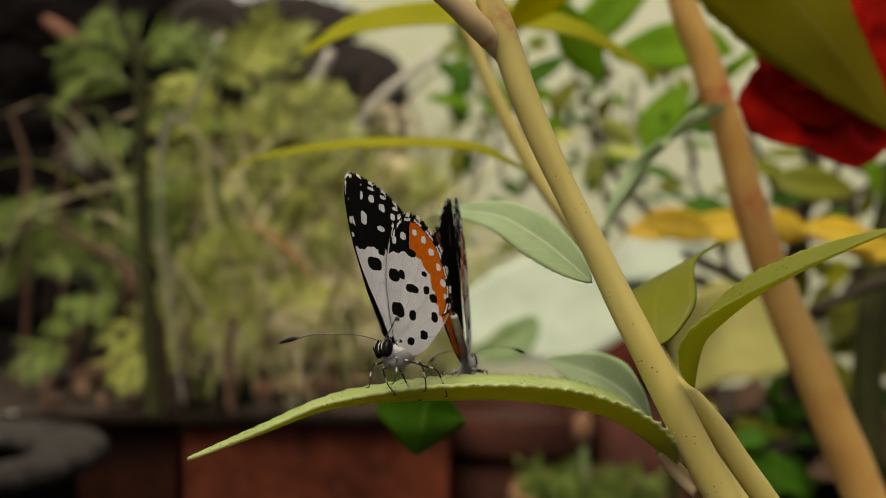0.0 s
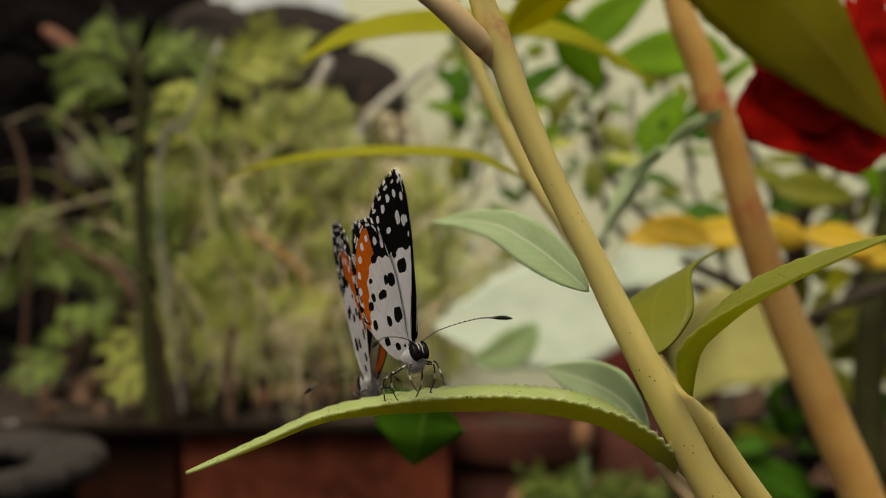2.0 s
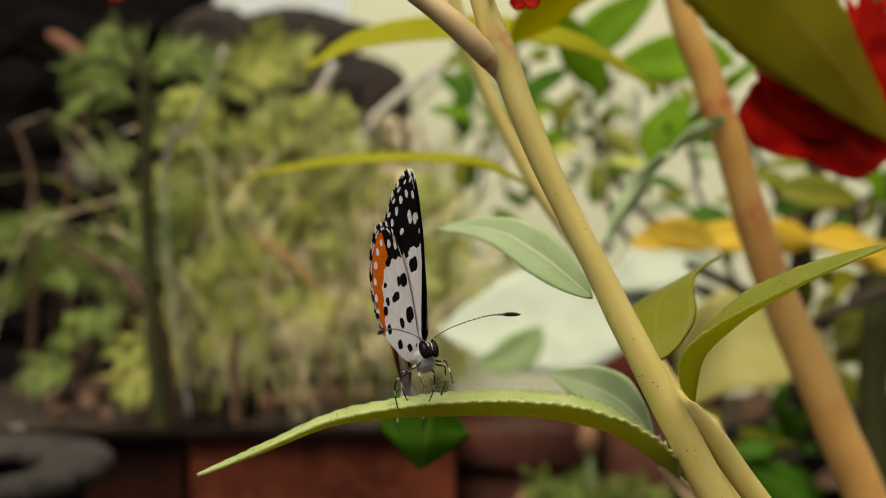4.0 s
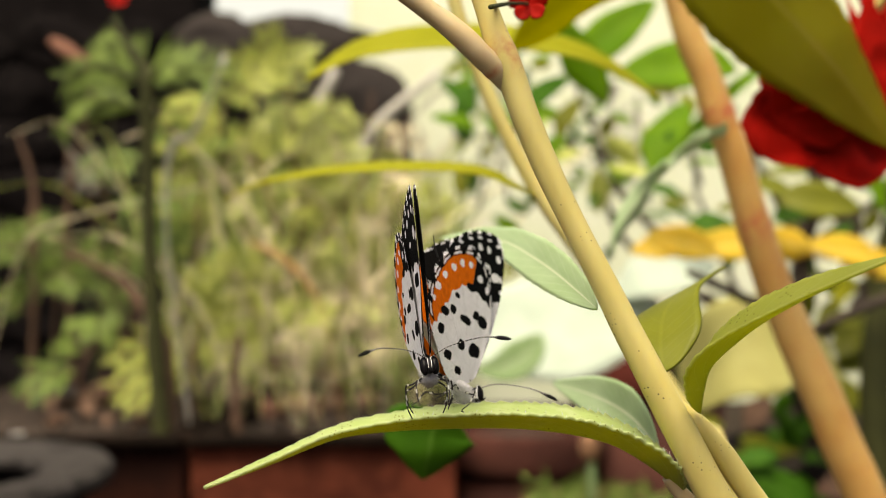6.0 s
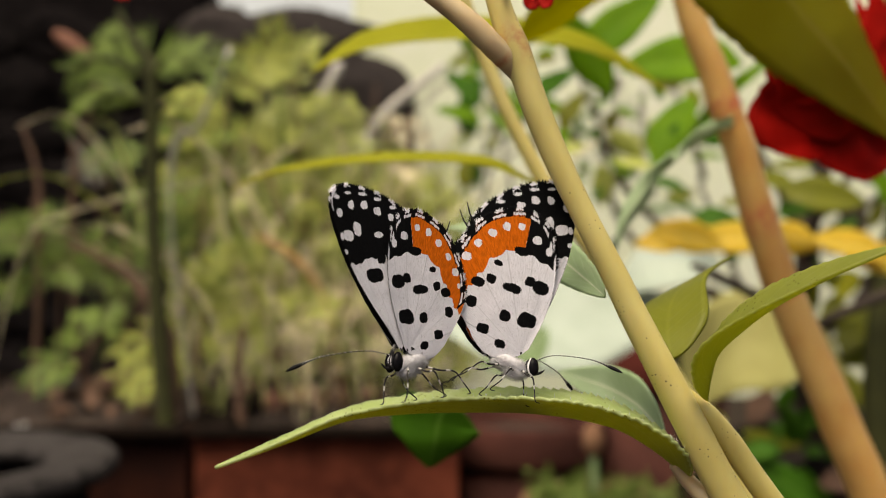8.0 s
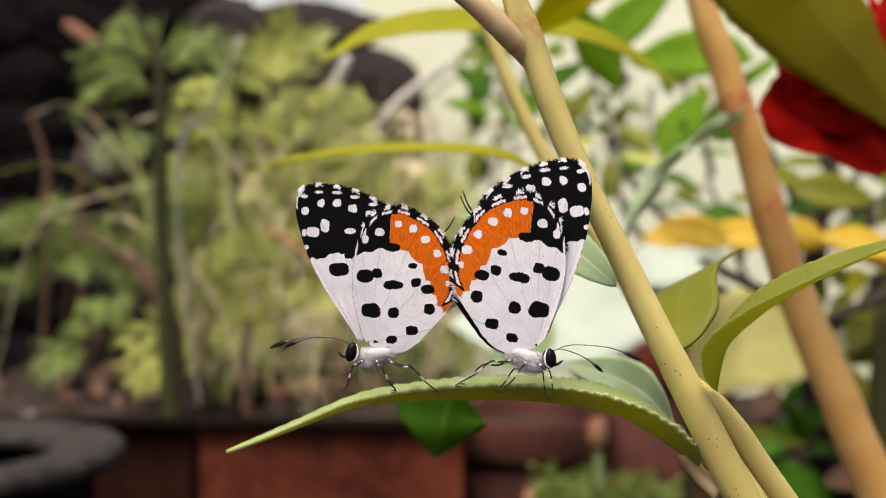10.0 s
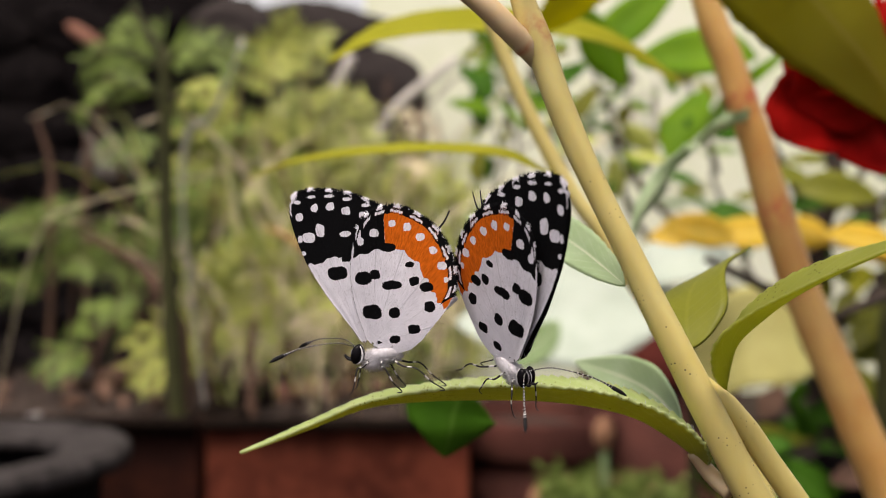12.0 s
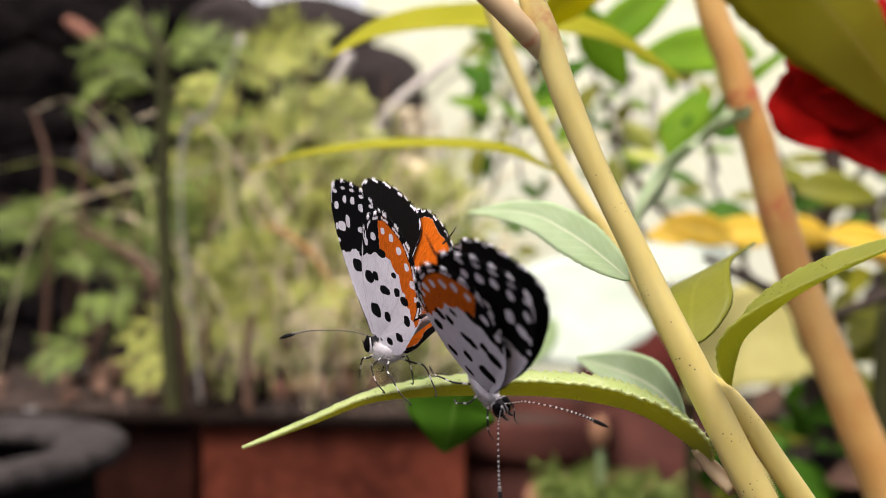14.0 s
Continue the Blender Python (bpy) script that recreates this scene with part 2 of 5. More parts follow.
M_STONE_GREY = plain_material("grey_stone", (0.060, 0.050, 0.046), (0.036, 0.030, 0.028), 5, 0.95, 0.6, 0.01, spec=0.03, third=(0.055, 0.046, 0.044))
M_TWIG = plain_material("brown_twig", (0.13, 0.075, 0.05), (0.08, 0.046, 0.032), 60, 0.8, 0.4, 0.001)
M_TAN = plain_material("tan_straw", (0.55, 0.33, 0.14), (0.40, 0.23, 0.09), 60, 0.8, 0.4, 0.001)
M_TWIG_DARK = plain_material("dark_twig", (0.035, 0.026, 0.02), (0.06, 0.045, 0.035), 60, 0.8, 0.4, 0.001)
M_TWIG_PALE = plain_material("bleached_stick", (0.60, 0.57, 0.50), (0.46, 0.43, 0.38), 40, 0.8, 0.4, 0.001)
M_STALK = plain_material("dark_green_stalk", (0.048, 0.050, 0.016), (0.030, 0.032, 0.012), 60, 0.75, 0.4, 0.001)
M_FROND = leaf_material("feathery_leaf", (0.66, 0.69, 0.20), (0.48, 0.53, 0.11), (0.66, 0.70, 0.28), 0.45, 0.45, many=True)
# darker copy of feathery_leaf: the left side's lower light is in the colour
M_FROND_DIMMED = leaf_material("dimmed_feathery_leaf", (0.24, 0.32, 0.07), (0.14, 0.21, 0.04), (0.22, 0.28, 0.09), 0.3, 0.5, many=True)
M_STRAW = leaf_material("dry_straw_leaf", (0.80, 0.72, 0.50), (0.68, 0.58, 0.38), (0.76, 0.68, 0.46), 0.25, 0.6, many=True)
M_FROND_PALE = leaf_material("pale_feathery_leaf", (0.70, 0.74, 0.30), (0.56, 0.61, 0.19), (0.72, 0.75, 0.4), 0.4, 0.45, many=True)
M_PEBBLE = plain_material("pale_pebble", (0.34, 0.33, 0.32), (0.2, 0.19, 0.19), 60, 0.6, 0.3, 0.001)
M_PINK = plain_material("faded_brick_chip", (0.24, 0.115, 0.078), (0.17, 0.075, 0.05), 60, 0.8, 0.4, 0.001)


# ---- shape helpers ----
def part(name, bm, material, parent=None, label=""):
    me = bpy.data.meshes.new(name)
    bm.to_mesh(me)
    bm.free()
    for m in material if isinstance(material, (list, tuple)) else [material]:
        me.materials.append(m)
    me.shade_smooth()
    ob = new(name, me)
    ob.parent = parent
    return tagged(ob, label)


def thing(name, label, category, group="", kind="", at=(0, 0, 0)):
    ob = new(name)
    ob.empty_display_size = 0.01
    ob.location = at
    return tagged(ob, label, category, group, kind)


def spline(points, n):
    """n + 1 places along a smooth curve through the points."""
    p = [Vector(v) for v in points]
    p = [2 * p[0] - p[1]] + p + [2 * p[-1] - p[-2]]
    segs = len(p) - 3
    out = []
    for i in range(n + 1):
        x = i / n * segs
        k = min(int(x), segs - 1)
        t = x - k
        a, b, c, d = p[k:k + 4]
        out.append(0.5 * (2 * b + (c - a) * t + (2 * a - 5 * b + 4 * c - d) * t * t + (3 * b - a - 3 * c + d) * t ** 3))
    return out


def lerp(values, t):
    x = t * (len(values) - 1)
    k = min(int(x), len(values) - 2)
    return values[k] + (values[k + 1] - values[k]) * (x - k)


def tube(bm, points, radii, n=24, sides=12, joints=(), bumpy=0.0, seed=0, swell=0.16):
    """A closed round rod along a curve; joints: places (0 to 1) where it swells."""
    uv = bm.loops.layers.uv.verify()
    mark = bm.verts.layers.float.get("joint") or bm.verts.layers.float.new("joint")
    c = spline(points, n)
    rings, frame_x = [], None
    for i, v in enumerate(c):
        s = i / n
        t = (c[min(i + 1, n)] - c[max(i - 1, 0)]).normalized()
        if frame_x is None:
            frame_x = t.orthogonal().normalized()
        frame_x = (frame_x - t * frame_x.dot(t)).normalized()
        fy = t.cross(frame_x)
        near = max([math.exp(-((s - j) * 55) ** 2) for j in joints] or [0])
        r = lerp(radii, s) * (1 + swell * near)
        ring = []
        for k in range(sides):
            a = 2 * math.pi * k / sides
            q = r * (1 + bumpy * noise.noise(Vector((s * 14 + seed, math.cos(a) * 1.4, math.sin(a) * 1.4))))
            w = bm.verts.new(v + q * (math.cos(a) * frame_x + math.sin(a) * fy))
            w[mark] = near
            ring.append(w)
        rings.append(ring)
    for i in range(n):
        for k in range(sides):
            f = bm.faces.new((rings[i][k], rings[i][(k + 1) % sides], rings[i + 1][(k + 1) % sides], rings[i + 1][k]))
            for lp, (a, b) in zip(f.loops, ((i, k), (i, k + 1), (i + 1, k + 1), (i + 1, k))):
                lp[uv].uv = (a / n, b / sides)
    bm.faces.new(rings[0][::-1])
    bm.faces.new(rings[-1])


def rod(name, points, radii, material, parent=None, label="", **kw):
    bm = bmesh.new()
    tube(bm, points, radii, **kw)
    return part(name, bm, material, parent, label)


def blade(bm, points, across, width, fold=(0.3,), n=40, half=5, teeth=0, tooth=0.06, thick=0.00035, peak=0.45, wave=0.0,
          seed=0, stalk=0.0, near=1.0, far=1.0, two=False):
    """A leaf blade with two sides: the curve of its midrib, the way across it, half its greatest width, the fold of its halves."""
    uv = bm.loops.layers.uv.verify()
    c = spline(points, n)
    rows = []
    for i, v in enumerate(c):
        s = i / n
        t = (c[min(i + 1, n)] - c[max(i - 1, 0)]).normalized()
        a = Vector(lerp([Vector(x) for x in across], s)) if len(across) > 1 else Vector(across[0])
        a = (a - t * a.dot(t)).normalized()
        up = a.cross(t).normalized()
        if up.z < 0 and abs(up.z) > 0.2:
            up = -up
        s2 = max(0.0, (s - stalk) / (1 - stalk))
        e = math.log(0.5) / math.log(peak)
        w = width * max(math.sin(math.pi * min(max(s2, 0.0), 1.0) ** e), 0.0) ** 0.85 + width * 0.02
        ang = lerp(list(fold), s) if len(fold) > 1 else fold[0]
        row = []
        for k in range(-half, half + 1):
            q = k / half
            ww = w
            if teeth and abs(k) == half:
                ww *= 1 + tooth * (((s * teeth + (0.3 if k > 0 else 0)) % 1.0) - 0.4)
            ww *= 1 + 0.05 * noise.noise(Vector((s * 5, seed + k * 0.01, 3)))
            side_ang = ang * (far if q > 0 else near)
            lift = abs(q) * math.sin(side_ang) + wave * noise.noise(Vector((s * 6, q * 1.5, seed)))
            row.append(v + a * ww * q * math.cos(side_ang) + up * ww * lift)
        rows.append((row, up))
    top = [[bm.verts.new(p + up * thick / 2) for p in row] for row, up in rows]
    low = [[bm.verts.new(p - up * thick / 2) for p in row] for row, up in rows]
    m = 2 * half
    for i in range(n):
        for k in range(m):
            for g, turn in ((top, False), (low, True)):
                vs = [(i, k), (i, k + 1), (i + 1, k + 1), (i + 1, k)]
                if turn:
                    vs = vs[::-1]
                f = bm.faces.new([g[x][y] for x, y in vs])
                f.material_index = 1 if two and turn else 0
                for lp, (x, y) in zip(f.loops, vs):
                    lp[uv].uv = (x / n, y / m)
        for k in (0, m):
            f = bm.faces.new((top[i][k], low[i][k], low[i + 1][k], top[i + 1][k]))
            for lp in f.loops:
                lp[uv].uv = (i / n, k / m)
    for i in (0, n):
        for k in range(m):
            f = bm.faces.new((top[i][k], top[i][k + 1], low[i][k + 1], low[i][k]))
            for lp in f.loops:
                lp[uv].uv = (i / n, k / m)
    bmesh.ops.recalc_face_normals(bm, faces=bm.faces)
    return [r[-1].co.copy() for r in top], [r[0].co.copy() for r in top]


def leaf(points, across, width, material, parent, label="", name="leaf", **kw):
    bm = bmesh.new()
    blade(bm, points, across, width, **kw)
    return part(name, bm, material, parent, label)


def lathe(bm, profile, centre=(0, 0, 0), sides=48, wobble=0.0, seed=0):
    """A turned body from (radius, height) pairs."""
    rings = []
    for r, z in profile:
        ring = []
        for k in range(sides):
            a = 2 * math.pi * k / sides
            q = r * (1 + wobble * noise.noise(Vector((math.cos(a) * 2, math.sin(a) * 2, z * 9 + seed))))
            ring.append(bm.verts.new((centre[0] + q * math.cos(a), centre[1] + q * math.sin(a), centre[2] + z)))
        rings.append(ring)
    for i in range(len(rings) - 1):
        for k in range(sides):
            bm.faces.new((rings[i][k], rings[i][(k + 1) % sides], rings[i + 1][(k + 1) % sides], rings[i + 1][k]))
    bm.faces.new(rings[0][::-1])
    bm.faces.new(rings[-1])


def ball(bm, centre, size, turn=(0, 0, 0), sub=3, rough=0.0, freq=2.0, seed=0):
    m = pose(*centre, *turn) @ Matrix.Diagonal((*size, 1))
    vs = bmesh.ops.create_icosphere(bm, subdivisions=sub, radius=1.0)["verts"]
    for v in vs:
        v.co = v.co * (1 + rough * noise.noise(v.co * freq + Vector((seed, 0, 0))))
    bmesh.ops.transform(bm, matrix=m, verts=vs)


def box(bm, lo, hi, bevel=0.0):
    vs = bmesh.ops.create_cube(bm, size=1.0)["verts"]
    for v in vs:
        v.co = Vector([(a + b) / 2 + c * (b - a) for a, b, c in zip(lo, hi, v.co)])
    if bevel:
        es = list({e for v in vs for e in v.link_edges})
        bmesh.ops.bevel(bm, geom=es, offset=bevel, segments=2, affect="EDGES", profile=0.6)
    return vs


# ---- setting ----
def ground():
    bm = bmesh.new()
    xs = [-60, -12, -4, -2.2, -1.4, -0.8, -0.4, 0, 0.4, 0.8, 1.4, 2.2, 4, 12, 60]
    ys = [-60, -12, -4, -2, -1, -0.4, 0, 0.3, 0.6, 0.9, 1.2, 1.6, 2, 2.6, 4, 12, 60]
    g = [[bm.verts.new((x, y, 0.006 * noise.noise(Vector((x * 3, y * 3, 0))))) for x in xs] for y in ys]
    for i in range(len(ys) - 1):
        for k in range(len(xs) - 1):
            bm.faces.new((g[i][k], g[i][k + 1], g[i + 1][k + 1], g[i + 1][k]))
    tagged(part("ground", bm, M_EARTH), "bare dark courtyard earth with crumbs of soil", "ground", kind="structure")


def cream_wall():
    bm = bmesh.new()
    box(bm, (-0.25873, 2.5, -0.05), (4.5, 2.7, 1.7), 0.01)
    tagged(part("wall_east", bm, M_WALL), "sunlit cream plastered courtyard wall", "wall", kind="structure")


def stone_wall():
    core = bmesh.new()
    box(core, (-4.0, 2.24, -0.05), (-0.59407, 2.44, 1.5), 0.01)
    wall = part("wall_north", core, M_STONE_SHADED)
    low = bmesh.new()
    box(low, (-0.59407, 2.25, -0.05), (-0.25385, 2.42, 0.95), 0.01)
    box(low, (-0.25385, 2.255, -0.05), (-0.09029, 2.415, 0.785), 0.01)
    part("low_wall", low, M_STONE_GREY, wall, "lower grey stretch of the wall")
    tagged(wall, "weathered rubble stone garden wall, its shade put into the colour", "wall", kind="structure")
    rng = random.Random(5)
    shapes = []
    for k in range(5):
        bm = bmesh.new()
        ball(bm, (0, 0, 0), (0.5, 0.5, 0.5), sub=2, rough=0.35, freq=1.4, seed=k * 7)
        me = bpy.data.meshes.new("stone")
        bm.to_mesh(me)
        bm.free()
        me.materials.append(M_STONE_SHADED)
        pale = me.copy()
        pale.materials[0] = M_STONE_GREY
        shapes.append((me, pale))
    z = 0.02
    while z < 0.9:
        h = rng.uniform(0.10, 0.17)
        x = -1.5 + rng.uniform(0, 0.08)
        while x < -0.10992:
            w = min(rng.uniform(0.12, 0.30), -0.100 - x)
            if w < 0.04:
                break
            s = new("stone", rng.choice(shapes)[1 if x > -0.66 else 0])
            s.matrix_basis = pose(x + w / 2, 2.235, z + h / 2, 0, rng.uniform(-8, 8), 0) @ Matrix.Diagonal((w * 1.12, 0.06, h * 1.15, 1))
            s.parent = wall
            x += w
            if z > 0.72 and x > -0.27348:
                break
        z += h


def backdrop():
    k = Mat("white_sky", 1.0, 0.0)
    em = k.node("Emission", Strength=0.8)
    em.inputs["Color"].default_value = (0.95, 0.97, 1.0, 1)
    k.link(em.outputs[0], k.out.inputs["Surface"])
    bm = bmesh.new()
    box(bm, (-14, 24.0, -0.1), (4, 24.2, 16.0))
    tagged(part("backdrop", bm, k.m), "bright white overcast sky beyond the garden wall", "sky", kind="structure")


# ---- potted background ----
def planter(x0, x1, material, label):
    y0, y1, top = 0.75, 1.10, 0.22662
    t = thing("planter", label, "planter", "planters in a row", at=((x0 + x1) / 2, (y0 + y1) / 2, 0))
    cx, cy = t.location.x, t.location.y
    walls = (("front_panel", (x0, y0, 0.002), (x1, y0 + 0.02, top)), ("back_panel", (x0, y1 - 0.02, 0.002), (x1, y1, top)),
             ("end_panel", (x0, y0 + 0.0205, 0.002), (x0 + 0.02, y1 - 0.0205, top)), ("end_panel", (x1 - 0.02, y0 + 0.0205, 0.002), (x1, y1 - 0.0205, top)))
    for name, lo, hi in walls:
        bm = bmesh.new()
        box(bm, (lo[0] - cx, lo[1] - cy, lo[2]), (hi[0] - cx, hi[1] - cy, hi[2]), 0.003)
        # back and end panels take the rim's near-black colour
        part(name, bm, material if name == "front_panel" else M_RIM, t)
    bm = bmesh.new()
    box(bm, (x0 - cx - 0.002, y0 - cy - 0.012, top - 0.006), (x1 - cx + 0.002, y0 - cy - 0.0005, top + 0.004), 0.004)
    part("rim", bm, M_RIM, t, "near-black rim")
    bm = bmesh.new()
    nx, ny = 60, 30
    g = [[bm.verts.new((x0 - cx + 0.021 + (x1 - x0 - 0.042) * i / nx, y0 - cy + 0.021 + (y1 - y0 - 0.042) * j / ny,
                        top - 0.012 + 0.012 * noise.noise(Vector((i * 0.35, j * 0.35, 2))) + 0.008 * noise.noise(Vector((i * 1.1, j * 1.1, 5)))))
          for i in range(nx + 1)] for j in range(ny + 1)]
    for j in range(ny):
        for i in range(nx):
            bm.faces.new((g[j][i], g[j][i + 1], g[j + 1][i + 1], g[j + 1][i]))
    part("soil", bm, M_SOIL, t, "dark crumbly potting soil")
    return top


def pot(centre, radius, height, material, label, rim=None, soil=True, group=""):
    t = thing("flower_pot", label, "flower pot", group, at=(centre[0], centre[1], 0))
    bm = bmesh.new()
    lathe(bm, [(radius * 0.62, 0.002), (radius * 0.66, 0.004), (radius * 0.90, height * 0.80), (radius * 0.82, height * 0.80), (radius * 0.3, height * 0.72)])
    part("body", bm, material, t)
    bm = bmesh.new()
    r, z0, z1 = radius, height * 0.802, height
    lathe(bm, [(r * 0.84, z0), (r * 0.97, z0), (r, z0 + 0.006), (r, z1 - 0.004), (r * 0.98, z1), (r * 0.90, z1), (r * 0.88, z1 - 0.004), (r * 0.84, z0 + 0.004)])
    part("rim", bm, rim or material, t)
    if soil:
        bm = bmesh.new()
        lathe(bm, [(radius * 0.80, height * 0.86), (radius * 0.81, height * 0.90), (radius * 0.5, height * 0.93), (radius * 0.1, height * 0.94)], wobble=0.05)
        part("soil", bm, M_SOIL, t)
    return t


def lidded_pot():
    cx, cy, cz = (-0.3215, 0.6, 0.2345)
    t = pot((cx, cy), 0.085, cz - 0.014, M_STONE_SHADED, "dark pot closed by a flat grey disc with a hole")
    bm = bmesh.new()
    z = cz - 0.0135
    prof = [(0.060, 0.0), (0.100, 0.0), (0.104, 0.004), (0.104, 0.010), (0.100, 0.014), (0.088, 0.0125), (0.072, 0.010), (0.062, 0.011), (0.058, 0.006), (0.060, 0.0)]
    sides = 64
    rings = [[bm.verts.new((r * math.cos(2 * math.pi * k / sides), r * math.sin(2 * math.pi * k / sides), z + h)) for k in range(sides)] for r, h in prof[:-1]]
    for i in range(len(rings)):
        for k in range(sides):
            a, b = rings[i], rings[(i + 1) % len(rings)]
            bm.faces.new((a[k], a[(k + 1) % sides], b[(k + 1) % sides], b[k]))
    bmesh.ops.recalc_face_normals(bm, faces=bm.faces)
    part("disc", bm, M_GREY, t, "weathered grey disc with a round hole")


def leaflet(bm, uv, p, d, a, ln, w):
    """One narrow leaflet with a raised midrib."""
    sag = Vector((0, 0, -ln * 0.16))
    up = d.cross(a) * w * 0.3
    q = [p, p + d * ln * 0.35 + a * w, p + d * ln + sag, p + d * ln * 0.35 - a * w, p + d * ln * 0.4 + up + sag * 0.2]
    vs = [bm.verts.new(x) for x in q]
    for tri, us in (((0, 1, 4), ((0, .5), (.4, 1), (.4, .5))), ((1, 2, 4), ((.4, 1), (1, .5), (.4, .5))),
                    ((2, 3, 4), ((1, .5), (.4, 0), (.4, .5))), ((3, 0, 4), ((.4, 0), (0, .5), (.4, .5)))):
        f = bm.faces.new([vs[k] for k in tri])
        for lp, u in zip(f.loops, us):
            lp[uv].uv = u


def leaflets(bm, line, size, rng, count, slim=1.0):
    """Many small narrow leaflets standing out all round a twig."""
    uv = bm.loops.layers.uv.verify()
    for i in range(count):
        s = rng.uniform(0.05, 1.0)
        p = line[min(int(s * (len(line) - 1)), len(line) - 1)]
        d = Vector((rng.gauss(0, 1), rng.gauss(0, 0.7), rng.gauss(0.15, 0.7))).normalized()
        a = d.cross(Vector((rng.gauss(0, 1), rng.gauss(0, 1), rng.gauss(0, 1)))).normalized()
        leaflet(bm, uv, p, d, a, size * rng.uniform(0.6, 1.3), size * slim * rng.uniform(0.09, 0.16))


def pinnate(bm, line, size, rng, pairs):
    """Leaflets in pairs along an arched rib, shorter towards its tip, like a feather."""
    uv = bm.loops.layers.uv.verify()
    n = len(line) - 1
    face = Vector((rng.gauss(0, 0.35), -1, rng.gauss(0.5, 0.4))).normalized()
    for i in range(pairs):
        s = 0.1 + 0.9 * i / pairs
        k = min(int(s * n), n - 1)
        along = (line[k + 1] - line[max(k - 1, 0)]).normalized()
        across = along.cross(face).normalized()
        for side in (1, -1):
            d = (along * 0.75 + across * side * 0.7 + Vector((rng.gauss(0, 0.1), rng.gauss(0, 0.1), rng.gauss(0, 0.1)))).normalized()
            ln = size * (1 - 0.6 * s) * rng.uniform(0.75, 1.15)
            leaflet(bm, uv, line[k], d, d.cross(face).normalized(), ln, size * rng.uniform(0.028, 0.045))


def feathery_plant(foot, head, seed, branches, material, stalk_material, label="", size=0.05, reach=0.11, thick=0.003, count=14, up=0.5, low=0.33):
    rng = random.Random(seed)
    foot, head = Vector(foot), Vector(head)
    t = thing("feathery_plant", label, "plant", "feathery seedlings in the planter", at=foot)
    d = head - foot
    mid = d * 0.5 + Vector((rng.uniform(-0.012, 0.012), rng.uniform(-0.01, 0.01), 0))
    main = [(0, 0, -0.012), mid, d]
    rod("stalk", main, (thick, thick * 0.9, thick * 0.65), stalk_material, t, n=20, sides=8, bumpy=0.15, seed=seed)
    line = spline(main, 40)
    foliage = bmesh.new()
    for b in range(branches):
        s = rng.uniform(low, 1.0)
        p = line[int(s * 40)]
        a = rng.uniform(0, 2 * math.pi)
        ln = reach * rng.uniform(0.5, 1.2) * (1.15 - 0.5 * s)
        out = Vector((math.cos(a), 0.6 * math.sin(a), rng.uniform(up - 0.4, up + 0.4))).normalized()
        pts = [p, p + out * ln * 0.55 + Vector((0, 0, ln * 0.08)), p + out * ln + Vector((0, 0, -ln * 0.15))]
        rod("branch", pts, (thick * 0.35, thick * 0.15), stalk_material, t, n=8, sides=5)
        pinnate(foliage, spline(pts, 20), size, rng, count)
    tagged(part("foliage", foliage, material, t), kind="stuff")
    return t


